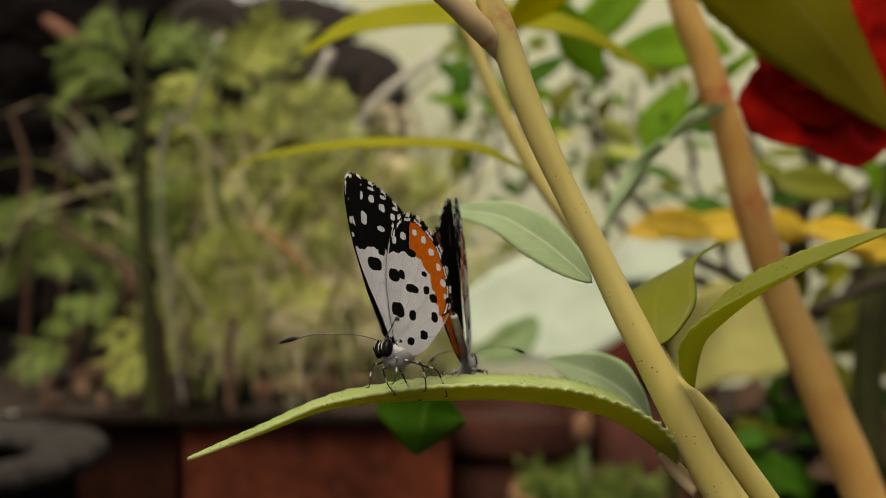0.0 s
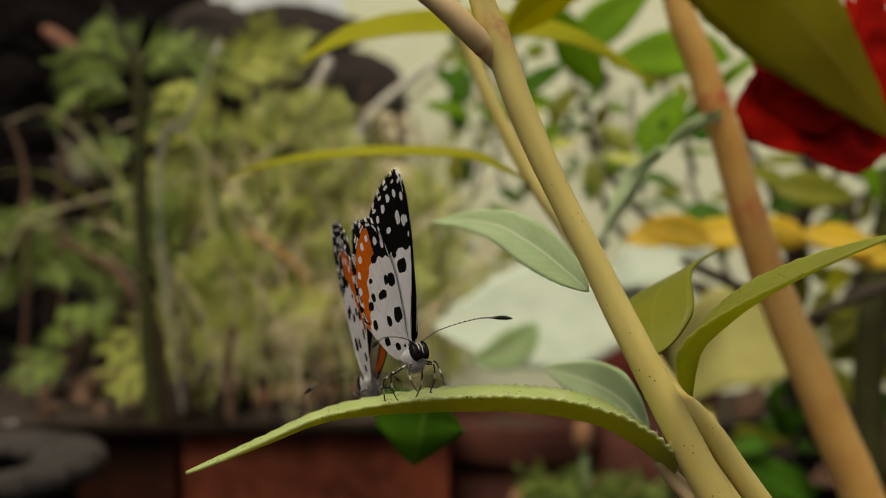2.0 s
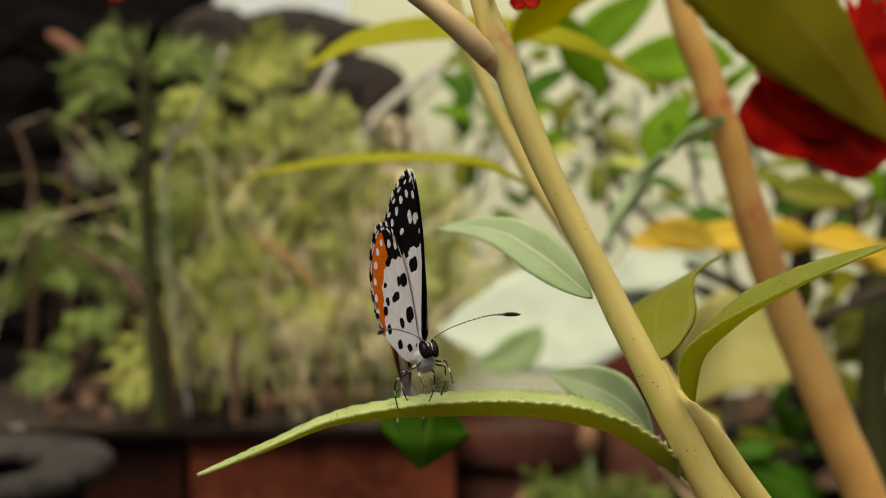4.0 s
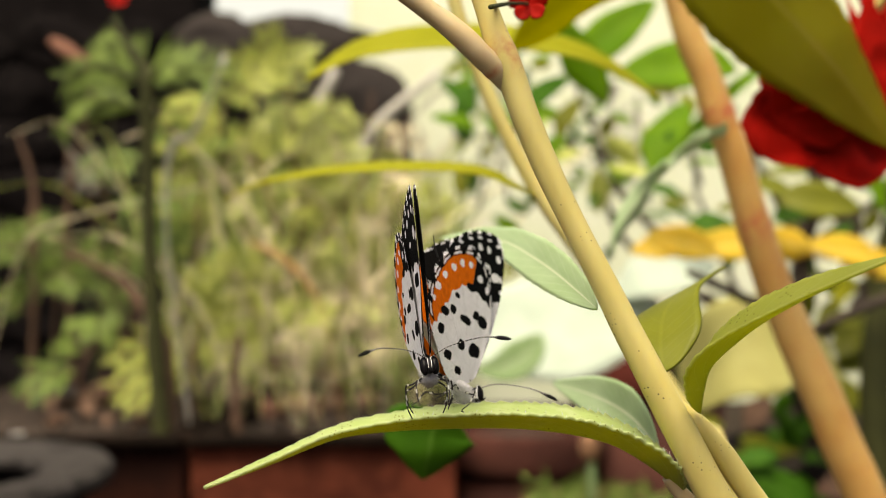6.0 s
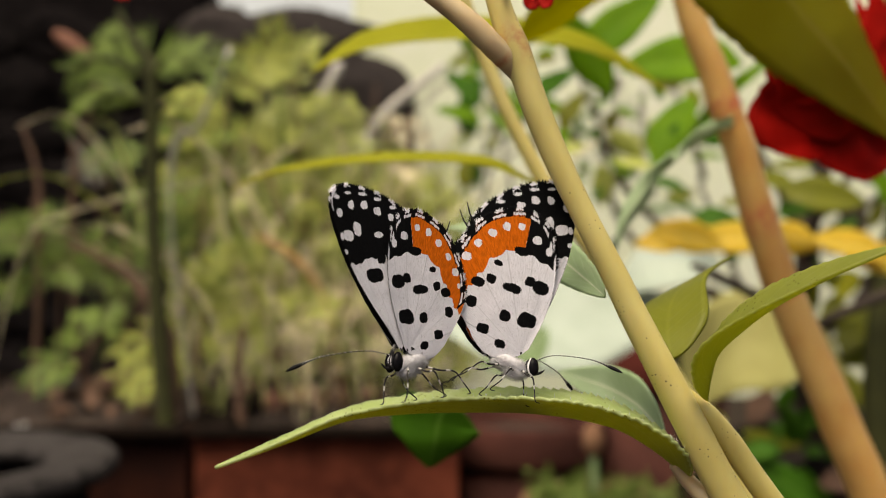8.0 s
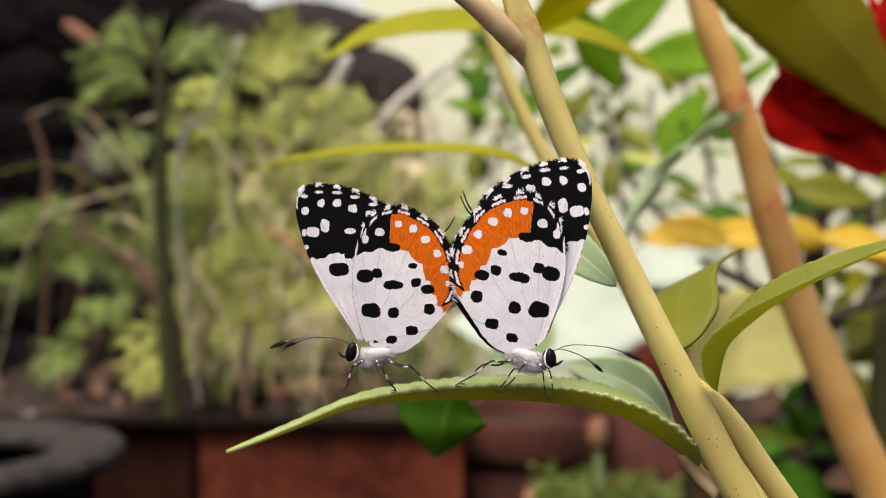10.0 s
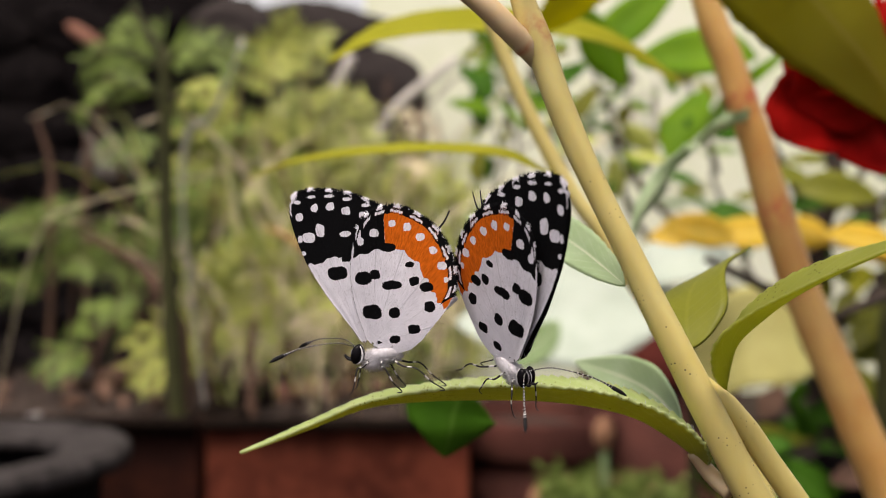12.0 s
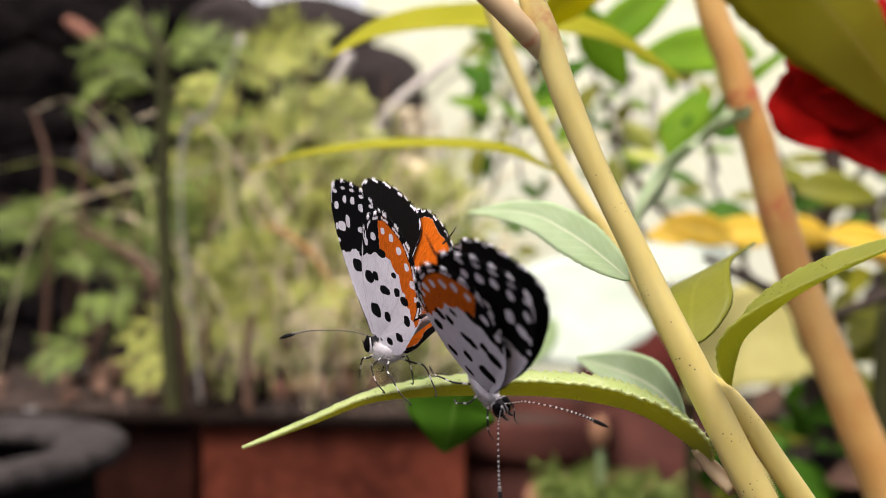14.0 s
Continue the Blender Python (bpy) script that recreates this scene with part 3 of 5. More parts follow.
def back_garden(top):
    z = top - 0.02
    rows = (((-0.2375, 0.79, 0.243), (-0.25419, 0.8, 0.53302), 13, 9, M_FROND_DIMMED, M_STALK, 0.0078, 0.5), ((-0.2165, 1.0, 0.2119), (-0.24681, 1.04, 0.55856), 14, 20, M_FROND, M_TWIG, 0.0022, 0.6),
            ((-0.16016, 1.02, 0.20894), (-0.17905, 1.06, 0.565), 15, 20, M_FROND_PALE, M_TWIG, 0.002, 0.7), ((-0.39493, 1.0, 0.2119), (-0.4089, 1.02, 0.48801), 16, 7, M_FROND_DIMMED, M_TWIG, 0.0026, 0.2),
            ((-0.11272, 1.03, 0.20746), (-0.1097, 1.06, 0.42998), 17, 12, M_FROND_PALE, M_TWIG, 0.002, 0.4), ((-0.2588, 0.98, 0.21486), (-0.25813, 1.0, 0.46766), 18, 11, M_FROND_DIMMED, M_TWIG, 0.002, 0.3),
            ((-0.43949, 0.98, 0.21486), (-0.44252, 1.0, 0.42602), 19, 8, M_FROND_DIMMED, M_TWIG, 0.002, 0.2), ((-0.05759, 1.03, 0.20746), (-0.07744, 1.05, 0.36687), 20, 9, M_FROND_PALE, M_TWIG, 0.002, 0.3),
            ((-0.36472, 1.05, 0.20449), (-0.38711, 1.06, 0.37324), 23, 9, M_FROND_DIMMED, M_TWIG, 0.002, 0.3), ((-0.16808, 0.9, 0.22671), (-0.18003, 0.92, 0.38244), 24, 10, M_FROND, M_TWIG, 0.002, 0.4),
            ((-0.22319, 1.06, 0.20301), (-0.21893, 1.07, 0.585), 25, 28, M_FROND, M_TWIG, 0.002, 0.6), ((-0.28623, 1.06, 0.20301), (-0.28893, 1.07, 0.56), 26, 12, M_FROND_DIMMED, M_TWIG, 0.002, 0.5),
            ((-0.14122, 1.06, 0.20301), (-0.1521, 1.07, 0.51338), 27, 14, M_FROND_PALE, M_TWIG, 0.002, 0.5), ((-0.44385, 1.06, 0.20301), (-0.40349, 1.07, 0.56429), 28, 3, M_FROND_DIMMED, M_TWIG, 0.002, 0.1),
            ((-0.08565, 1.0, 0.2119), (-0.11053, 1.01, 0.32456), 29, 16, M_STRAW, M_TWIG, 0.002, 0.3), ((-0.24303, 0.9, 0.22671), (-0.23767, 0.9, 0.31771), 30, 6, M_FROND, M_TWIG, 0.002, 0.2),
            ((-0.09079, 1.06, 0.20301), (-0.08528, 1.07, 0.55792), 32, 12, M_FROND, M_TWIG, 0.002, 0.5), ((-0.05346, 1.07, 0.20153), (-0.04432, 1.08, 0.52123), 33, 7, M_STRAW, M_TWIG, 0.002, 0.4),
            ((-0.34692, 0.92, 0.22375), (-0.34145, 0.92, 0.29488), 31, 5, M_FROND_DIMMED, M_TWIG, 0.002, 0.2))
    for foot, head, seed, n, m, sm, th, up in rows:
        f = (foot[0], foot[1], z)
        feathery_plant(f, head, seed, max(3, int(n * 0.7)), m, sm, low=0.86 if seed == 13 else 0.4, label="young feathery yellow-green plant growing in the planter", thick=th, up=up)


def dry_flower_head(top):
    """A withered head of thin rays on a bent stalk."""
    rng = random.Random(12)
    at = Vector((-0.41, 1.07, 0.47057))
    t = thing("dry_flower_head", "withered grey flower head with thin rays on a stalk", "flower head", at=(at.x + 0.02, 1.07, top - 0.02))
    c = at - Vector(t.location)
    rod("stalk", [(0, 0, 0), c * 0.55 + Vector((0.01, 0, 0)), c], (0.0016, 0.0013, 0.001), M_TWIG, t, n=14, sides=6)
    for k in range(16):
        a = k * 0.3927 + rng.uniform(-0.12, 0.12)
        d = Vector((math.cos(a), rng.uniform(-0.5, 0.3), math.sin(a))) * rng.uniform(0.022, 0.042)
        rod("ray", [c, c + d * 0.6, c + d + Vector((0, 0, -0.004))], (0.0012, 0.0009, 0.0004), M_TWIG_PALE, t, n=6, sides=5)


def dry_grass():
    rng = random.Random(40)
    rows = (((-0.23345, 1.25, 0.21205), (-0.24852, 1.27, 0.44385), M_FROND), ((-0.1964, 1.3, 0.20613), (-0.1732, 1.3, 0.47676), M_FROND_PALE), ((-0.1477, 1.28, 0.2085), (-0.14227, 1.3, 0.46902), M_STRAW), ((-0.11306, 1.32, 0.20376), (-0.09809, 1.33, 0.49527), M_FROND_PALE), ((-0.07268, 1.3, 0.20613), (-0.07268, 1.3, 0.46902), M_FROND),
            ((-0.03507, 1.34, 0.2014), (-0.0273, 1.35, 0.44913), M_FROND_PALE), ((-0.01066, 1.28, 0.2085), (0.00464, 1.3, 0.37624), M_FROND), ((-0.16254, 1.22, 0.2156), (-0.17705, 1.22, 0.36073), M_STRAW), ((-0.29691, 1.3, 0.20613), (-0.29691, 1.3, 0.40717), M_FROND), ((-0.08272, 1.22, 0.2156), (-0.10449, 1.22, 0.34621), M_FROND_PALE))
    for foot, head, m in rows:
        f = Vector((foot[0], foot[1], 0.0))
        t = thing("grass_tuft", "tall pale dry grass tuft standing behind the planter", "grass tuft", "dry grass tufts", at=f)
        d = Vector(head) - f
        leaves = bmesh.new()
        for k in range(7):
            top = d * rng.uniform(0.8, 1.08) + Vector((rng.uniform(-0.06, 0.06), rng.uniform(-0.04, 0.04), 0))
            line = [(rng.uniform(-0.015, 0.015), rng.uniform(-0.015, 0.015), -0.01), top * 0.55 + Vector((rng.uniform(-0.02, 0.02), 0, 0.02)), top]
            rod("culm", line, (0.0016, 0.0012, 0.0006), M_TWIG_PALE, t, n=10, sides=5)
            leaflets(leaves, spline(line, 24)[10:], 0.06, rng, 26, 0.5)
        tagged(part("foliage", leaves, m, t), kind="stuff")


def grass_clumps(top):
    rng = random.Random(91)
    spots = ((-0.26, 0.93), (-0.205, 0.86), (-0.165, 0.90), (-0.13, 0.84), (-0.09, 0.92), (-0.05, 0.86), (-0.02, 0.95))
    tall = ((-0.31, 1.02), (-0.27, 1.06), (-0.225, 1.0), (-0.19, 1.05), (-0.15, 0.98), (-0.115, 1.06), (-0.08, 1.02), (-0.045, 1.06), (-0.01, 1.04))
    for k, (x, y) in enumerate(spots + tall):
        t = thing("grass_clump", "clump of thin upright green and straw-coloured blades in the planter", "grass", "grass clumps in the planter", at=(x, y, top - 0.02))
        for q in range(9):
            lean = rng.gauss(0, 0.045 if k < len(spots) else 0.07)
            high = rng.uniform(0.05, 0.17) if k < len(spots) else rng.uniform(0.16, 0.34)
            foot = Vector((rng.uniform(-0.02, 0.02), rng.uniform(-0.02, 0.02), 0))
            tip = foot + Vector((lean + rng.gauss(0, 0.02), rng.gauss(0, 0.015), high))
            m = rng.choice((M_FROND, M_FROND_PALE, M_STRAW, M_FROND_DIMMED, M_STRAW, M_TWIG))
            leaf([foot, foot.lerp(tip, 0.5) + Vector((-lean * 0.3, 0, 0.01)), tip, tip + Vector((lean * 0.6, 0, -0.008))], [(1, rng.gauss(0, 0.4), 0)], rng.uniform(0.0006, 0.0014) if k < len(spots) else rng.uniform(0.0012, 0.0026), m, t, name="blade", n=9, half=1, fold=(0.2,), thick=0.0004, seed=k)


def stick(points, radii, material, label, name="stick", category="stick", n=20, bumpy=0.2):
    foot = Vector(points[0])
    t = thing(name, label, category, at=foot)
    rod("shaft", [Vector(p) - foot for p in points], radii, material, t, n=n, sides=8, bumpy=bumpy, seed=foot.x * 90)
    return t


def sticks(top):
    z = top - 0.02
    f = lambda p: (p[0], p[1], z)
    stick([(-0.24, 1.4, 0.0), (-0.2115, 1.4, 0.51072), (-0.16571, 1.4, 0.65227)], (0.006, 0.008, 0.007), M_TWIG_PALE, "bleached upright stick standing among the grass")
    stick([(-0.16, 1.4, 0.0), (-0.15322, 1.4, 0.37749), (-0.11991, 1.4, 0.54569), (-0.01166, 1.4, 0.64811)], (0.005, 0.007, 0.009, 0.006), M_TWIG_PALE, "bent bleached stick leaning among the grass")
    stick([f((-0.22142, 0.82, 0.23856)), (-0.24337, 0.82, 0.38), (-0.24093, 0.82, 0.46193), (-0.21899, 0.82, 0.47998), (-0.19216, 0.82, 0.54582)], (0.001, 0.0012, 0.0028, 0.0026, 0.0018), M_TWIG_PALE, "thin bent pale twig among the seedlings")
    stick([(-0.25319, 0.8, 0.51475), (-0.25899, 0.8, 0.53304), (-0.27587, 0.81, 0.55569), (-0.29014, 0.82, 0.57787)], (0.003, 0.0036, 0.0028, 0.0018), M_STALK, "dark green forked shoot of a stalk", name="shoot", category="shoot")
    stick([f((-0.42168, 0.84, 0.2356)), (-0.38171, 0.84, 0.37049), (-0.33674, 0.84, 0.40447), (-0.24181, 0.84, 0.42645), (-0.18186, 0.84, 0.44294)], (0.0004, 0.0007, 0.0013, 0.0009), M_STRAW, "arched dry grass stalk")
    stick([f((-0.09193, 0.84, 0.2356)), (-0.10942, 0.84, 0.31054), (-0.1244, 0.84, 0.34551), (-0.14689, 0.84, 0.36799), (-0.17437, 0.84, 0.38298)], (0.0003, 0.0005, 0.0026, 0.0032, 0.002), M_TAN, "bent straw-coloured dry stalk")
    stick([f((-0.2404, 0.81, 0.24004)), (-0.24281, 0.81, 0.2834), (-0.25148, 0.81, 0.3123), (-0.28483, 0.82, 0.35073), (-0.33273, 0.83, 0.3753)], (0.009, 0.008, 0.006, 0.004, 0.002), M_TWIG, "brown woody shoot growing from the soil")
    stick([f((-0.18241, 0.82, 0.23856)), (-0.18485, 0.82, 0.2727), (-0.17997, 0.82, 0.30196)], (0.005, 0.004, 0.003), M_TWIG, "short brown dead shoot in the soil")
    stick([f((-0.46592, 1.06, 0.20301)), (-0.46276, 1.06, 0.42998), (-0.48168, 1.06, 0.51194)], (0.004, 0.004, 0.002), M_TWIG, "dull brown twig by the dark wall")
    stick([(-0.96244, 2.235, 0.91965), (-0.88194, 2.2, 0.86509), (-0.81183, 2.17, 0.81948)], (0.012, 0.018, 0.01), M_PINK, "reddish broken branch lying against the wall", name="branch", category="branch")


def litter(top):
    rng = random.Random(8)
    spots = (((-0.22887, 0.8, 0.23105), 0.007, M_PEBBLE, "pebble", "round pale grey pebble on the soil"), ((-0.14917, 0.95, 0.22496), 0.016, M_PINK, "brick_chip", "weathered orange brick chip on the soil"),
             ((-0.35993, 0.79, 0.22421), 0.008, M_PEBBLE, "pebble", "round pale grey pebble on the soil"), ((-0.17369, 0.93, 0.22227), 0.013, M_PINK, "brick_chip", "weathered orange brick chip on the soil"),
             ((-0.24921, 1.0, 0.22974), 0.028, M_SOIL, "soil_clod", "large dark clod of soil"), ((-0.40865, 0.99, 0.22398), 0.022, M_GREY, "stone_chip", "flat grey stone chip on the soil"),
             ((-0.35925, 1.0, 0.22498), 0.024, M_TWIG, "stone_chip", "flat brown stone chip on the soil"), ((-0.21217, 0.98, 0.22361), 0.018, M_TWIG, "soil_clod", "brown clod of soil"),
             ((-0.12092, 0.95, 0.2193), 0.016, M_TWIG, "soil_clod", "brown clod of soil"), ((-0.08308, 0.97, 0.21634), 0.015, M_TWIG, "soil_clod", "brown clod of soil"))
    for p, r, m, name, label in spots:
        bm = bmesh.new()
        ball(bm, (0, 0, 0), (r * 1.15, r, r * 0.75), (0, 0, rng.uniform(0, 180)), 3, 0.25, 1.6, rng.uniform(0, 50))
        ob = part(name, bm, m)
        ob.location = (p[0], p[1], top - 0.012 + r * 0.5)
        tagged(ob, label, "stone" if "clod" not in name else "soil clod")


def dry_leaves(top):
    rng = random.Random(61)
    for k in range(22):
        x, y = rng.uniform(-0.56, -0.04), rng.uniform(0.79, 1.06)
        p = Vector((x, y, top - 0.004))
        a = rng.uniform(0, 6.28)
        d = Vector((math.cos(a), math.sin(a), rng.uniform(-0.1, 0.35))) * rng.uniform(0.014, 0.03)
        side = d.cross(Vector((0, 0, 1))) + Vector((0, 0, rng.uniform(-0.01, 0.01)))
        ob = leaf([(0, 0, 0), d * 0.5 + Vector((0, 0, 0.006)), d * 1.2], [side], rng.uniform(0.005, 0.01), rng.choice((M_TWIG, M_TWIG_DARK, M_TWIG, M_TWIG)), None, name="dry_leaf", n=10, half=3, fold=(0.5,), wave=0.15, seed=k, thick=0.0006)
        ob.location = p
        tagged(ob, "curled dry leaf lying on the soil", "leaf", "dry leaves on the soil")


def small_pots():
    a = (0.12562, 0.8, 0.15777)
    t = pot((a[0], a[1]), 0.070, a[2], M_POT_PALE, "small pale clay pot full of low green seedlings")
    rng = random.Random(3)
    foliage = bmesh.new()
    for k in range(70):
        an, rr = rng.uniform(0, 6.28), 0.058 * math.sqrt(rng.uniform(0, 1))
        p = Vector((rr * math.cos(an), rr * math.sin(an), a[2] * 0.92))
        tp = p + Vector((rng.uniform(-0.012, 0.012), rng.uniform(-0.012, 0.012), rng.uniform(0.016, 0.034)))
        leaflets(foliage, spline([p, (p + tp) / 2, tp], 8), 0.016, rng, 16)
    ob = part("groundcover", foliage, M_FROND_DIMMED)
    ob.location = (a[0], a[1], 0)
    tagged(ob, "low green groundcover seedlings in the clay pot", "plant", kind="stuff")
    b = (0.118, 0.8, 0.20345)
    t = thing("flower_bud", "pale closed flower bud on a short stalk", "flower bud", at=(b[0], b[1], a[2] * 0.9))
    h = b[2] - a[2] * 0.9
    rod("stalk", [(0, 0, 0), (0.002, 0, h * 0.5), (0, 0, h)], (0.003, 0.0035), M_LEAF_PALE, t, n=8)
    bm = bmesh.new()
    ball(bm, (0, 0, h + 0.006), (0.009, 0.009, 0.014), sub=3, rough=0.1)
    part("bud", bm, M_POT_PALE, t)
    c = (0.20877, 1.0, 0.28922)
    # made-up pot: its near-black colour fills a shaded corner
    pot((0.285, 0.70), 0.082, 0.228, M_STONE_SHADED, "near-black pot added to stand in for shade")
    pot((c[0], c[1]), 0.088, c[2], M_POT_MAUVE, "tall mauve clay pot with a dark red rim", M_POT_RED)
    d = (0.07228, 0.98, 0.19971)
    pot((d[0], d[1]), 0.088, d[2], M_POT_MAUVE, "dark mauve clay pot standing behind the planter")


# ---- shrub by the cream wall ----
def shrub():
    foot = Vector((0.27664, 0.72, 0.16344))
    foot.z = 0
    t = thing("shrub", "thin branched shrub with green and yellowing leaves", "shrub", at=foot)
    r = lambda *ps: [Vector(p) - foot for p in ps]
    rng = random.Random(21)
    rod("trunk", [(0, 0, -0.01)] + r((0.27236, 0.72, 0.1977), (0.25855, 0.7, 0.2938), (0.25399, 0.68, 0.37658), (0.26532, 0.68, 0.41703), (0.25647, 0.7, 0.49365), (0.24814, 0.7, 0.56859)), (0.011, 0.009, 0.007, 0.006, 0.004), M_TWIG_DARK, t, n=40, sides=10, bumpy=0.15)
    limbs = (((0.25399, 0.68, 0.36849), (0.27736, 0.67, 0.38829), (0.30855, 0.66, 0.41142), 0.0045), ((0.25486, 0.69, 0.3481), (0.21274, 0.68, 0.32805), (0.17704, 0.66, 0.34155), 0.004), ((0.25399, 0.68, 0.3604), (0.23352, 0.67, 0.40423), (0.21041, 0.66, 0.44283), 0.0045),
             ((0.25897, 0.7, 0.28547), (0.28153, 0.69, 0.31732), (0.33003, 0.68, 0.34018), 0.0055), ((0.25855, 0.7, 0.31045), (0.22732, 0.7, 0.31045), (0.18671, 0.72, 0.42038), 0.004), ((0.22732, 0.7, 0.31045), (0.13908, 0.74, 0.37805), (0.11572, 0.76, 0.46894), 0.0035),
             ((0.17194, 0.73, 0.3778), (0.1365, 0.75, 0.41844), (0.10485, 0.78, 0.51356), 0.0035), ((0.26436, 0.71, 0.23373), (0.28978, 0.7, 0.25633), (0.34309, 0.69, 0.25371), 0.005), ((0.25521, 0.68, 0.38063), (0.2981, 0.7, 0.4312), (0.33232, 0.72, 0.49747), 0.003),
             ((0.191, 0.72, 0.42038), (0.18457, 0.72, 0.44608), (0.16109, 0.74, 0.52769), 0.003))
    for a, b, c, w in limbs:
        rod("limb", r(a, b, c), (w, w * 0.8, w * 0.4), M_TWIG_DARK, t, n=18, sides=8, bumpy=0.15, seed=w * 999)
    for k in range(16):
        x, z = rng.uniform(0.02, 0.15), rng.uniform(0.40, 0.47)
        d = Vector((rng.uniform(-0.03, 0.03), 0, rng.uniform(0.04, 0.09)))
        p = Vector((x, rng.uniform(0.72, 0.82), z)) - foot
        rod("twig", [p, p + d * 0.5 + Vector((0.006, 0, 0)), p + d], (0.0014, 0.0009), M_TWIG_DARK, t, n=8, sides=6)
    rod("limb", r((0.28097, 0.52, 0.35684), (0.24001, 0.52, 0.34211), (0.21048, 0.5, 0.33455), (0.19257, 0.5, 0.32568), (0.19859, 0.55, 0.30459)), (0.0035, 0.0033, 0.003, 0.0028, 0.0026), M_TWIG_DARK, t, n=24, sides=8, bumpy=0.15)
    rod("limb", r((0.10572, 0.42, 0.35845), (0.11694, 0.42, 0.35291), (0.13248, 0.43, 0.34654), (0.15464, 0.45, 0.33619), (0.19859, 0.55, 0.30459)), (0.0016, 0.0022, 0.0024, 0.0024, 0.0026), M_TWIG_DARK, t, n=24, sides=8, bumpy=0.15)
    rod("limb", r((0.26979, 0.6, 0.1962), (0.26801, 0.6, 0.26757), (0.27265, 0.6, 0.33181), (0.28764, 0.6, 0.41032)), (0.010, 0.0095, 0.009, 0.008), M_STALK, t, n=24, sides=10, bumpy=0.12)
    spots = (((0.06317, 0.45, 0.46198), 0.022, M_LEAF_GREEN), ((0.08554, 0.47, 0.47769), 0.026, M_LEAF_GREEN), ((0.05234, 0.5, 0.45249), 0.018, M_LEAF_DARK), ((0.09892, 0.42, 0.44768), 0.028, M_LEAF_GREEN), ((0.1264, 0.42, 0.43519), 0.026, M_LEAF_GREEN),
             ((0.10835, 0.46, 0.42594), 0.022, M_LEAF_GREEN), ((0.11929, 0.46, 0.42183), 0.018, M_LEAF_DARK), ((0.00571, 0.6, 0.47099), 0.016, M_LEAF_DARK), ((0.00221, 0.62, 0.45625), 0.016, M_LEAF_GREEN), ((0.02712, 0.6, 0.44957), 0.014, M_LEAF_GREEN),
             ((0.12074, 0.5, 0.37279), 0.020, M_LEAF_GOLD), ((0.15031, 0.52, 0.37113), 0.022, M_LEAF_GOLD), ((0.1132, 0.52, 0.36959), 0.016, M_LEAF_GOLD), ((0.22768, 0.55, 0.36851), 0.024, M_LEAF_GOLD), ((0.24848, 0.56, 0.36033), 0.02, M_LEAF_GOLD), ((0.1917, 0.55, 0.37341), 0.02, M_LEAF_GOLD),
             ((0.23767, 0.6, 0.39961), 0.026, M_LEAF_OLIVE), ((0.26979, 0.6, 0.40675), 0.026, M_LEAF_GREEN), ((0.11653, 0.62, 0.42306), 0.014, M_FROND), ((0.11284, 0.62, 0.43781), 0.014, M_FROND), ((0.13128, 0.62, 0.412), 0.012, M_LEAF_DARK), ((0.16421, 0.58, 0.38449), 0.016, M_LEAF_DARK),
             ((0.23085, 0.62, 0.39725), 0.02, M_LEAF_DARK), ((0.20872, 0.62, 0.412), 0.018, M_LEAF_OLIVE), ((0.11075, 0.7, 0.4187), 0.016, M_FROND), ((0.08394, 0.72, 0.44179), 0.018, M_FROND), ((0.06495, 0.7, 0.47283), 0.02, M_LEAF_GREEN), ((0.1594, 0.5, 0.25918), 0.012, M_LEAF_DARK),
             ((0.1713, 0.5, 0.24432), 0.02, M_LEAF_DARK), ((0.28107, 0.66, 0.31329), 0.022, M_LEAF_OLIVE), ((0.3007, 0.66, 0.29758), 0.03, M_LEAF_OLIVE), ((0.24895, 0.55, 0.44538), 0.02, M_LEAF_GREEN), ((0.03376, 0.66, 0.50956), 0.016, M_FROND), ((0.08736, 0.68, 0.46961), 0.016, M_LEAF_OLIVE))
    extra = []
    for k in range(46):
        x, d, z = rng.uniform(0.0, 0.27), rng.uniform(0.66, 0.84), rng.uniform(0.36, 0.54)
        extra.append(((x, d, z), rng.uniform(0.008, 0.017), rng.choice((M_LEAF_GREEN, M_LEAF_OLIVE, M_FROND, M_LEAF_DARK, M_LEAF_OLIVE))))
    for k in range(80):
        a, b = (0.007, 0.078) if k % 2 else (0.10, 0.16)
        lo, hi = (0.455, 0.53) if k % 2 else (0.40, 0.51)
        extra.append(((rng.uniform(a, b), rng.uniform(0.7, 0.84), rng.uniform(lo, hi)), rng.uniform(0.004, 0.010), rng.choice((M_LEAF_DARK, M_TWIG_DARK, M_LEAF_GREEN, M_LEAF_DARK, M_LEAF_OLIVE))))
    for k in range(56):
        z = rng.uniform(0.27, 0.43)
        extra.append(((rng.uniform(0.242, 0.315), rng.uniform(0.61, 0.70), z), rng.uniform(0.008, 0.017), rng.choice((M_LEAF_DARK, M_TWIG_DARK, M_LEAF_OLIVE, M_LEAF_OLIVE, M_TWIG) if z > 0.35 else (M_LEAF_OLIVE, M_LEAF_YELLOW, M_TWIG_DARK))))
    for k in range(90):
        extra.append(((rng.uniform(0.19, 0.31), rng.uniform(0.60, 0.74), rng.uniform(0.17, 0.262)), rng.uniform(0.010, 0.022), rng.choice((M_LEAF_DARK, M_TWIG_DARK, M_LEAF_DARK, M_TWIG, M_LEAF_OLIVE))))
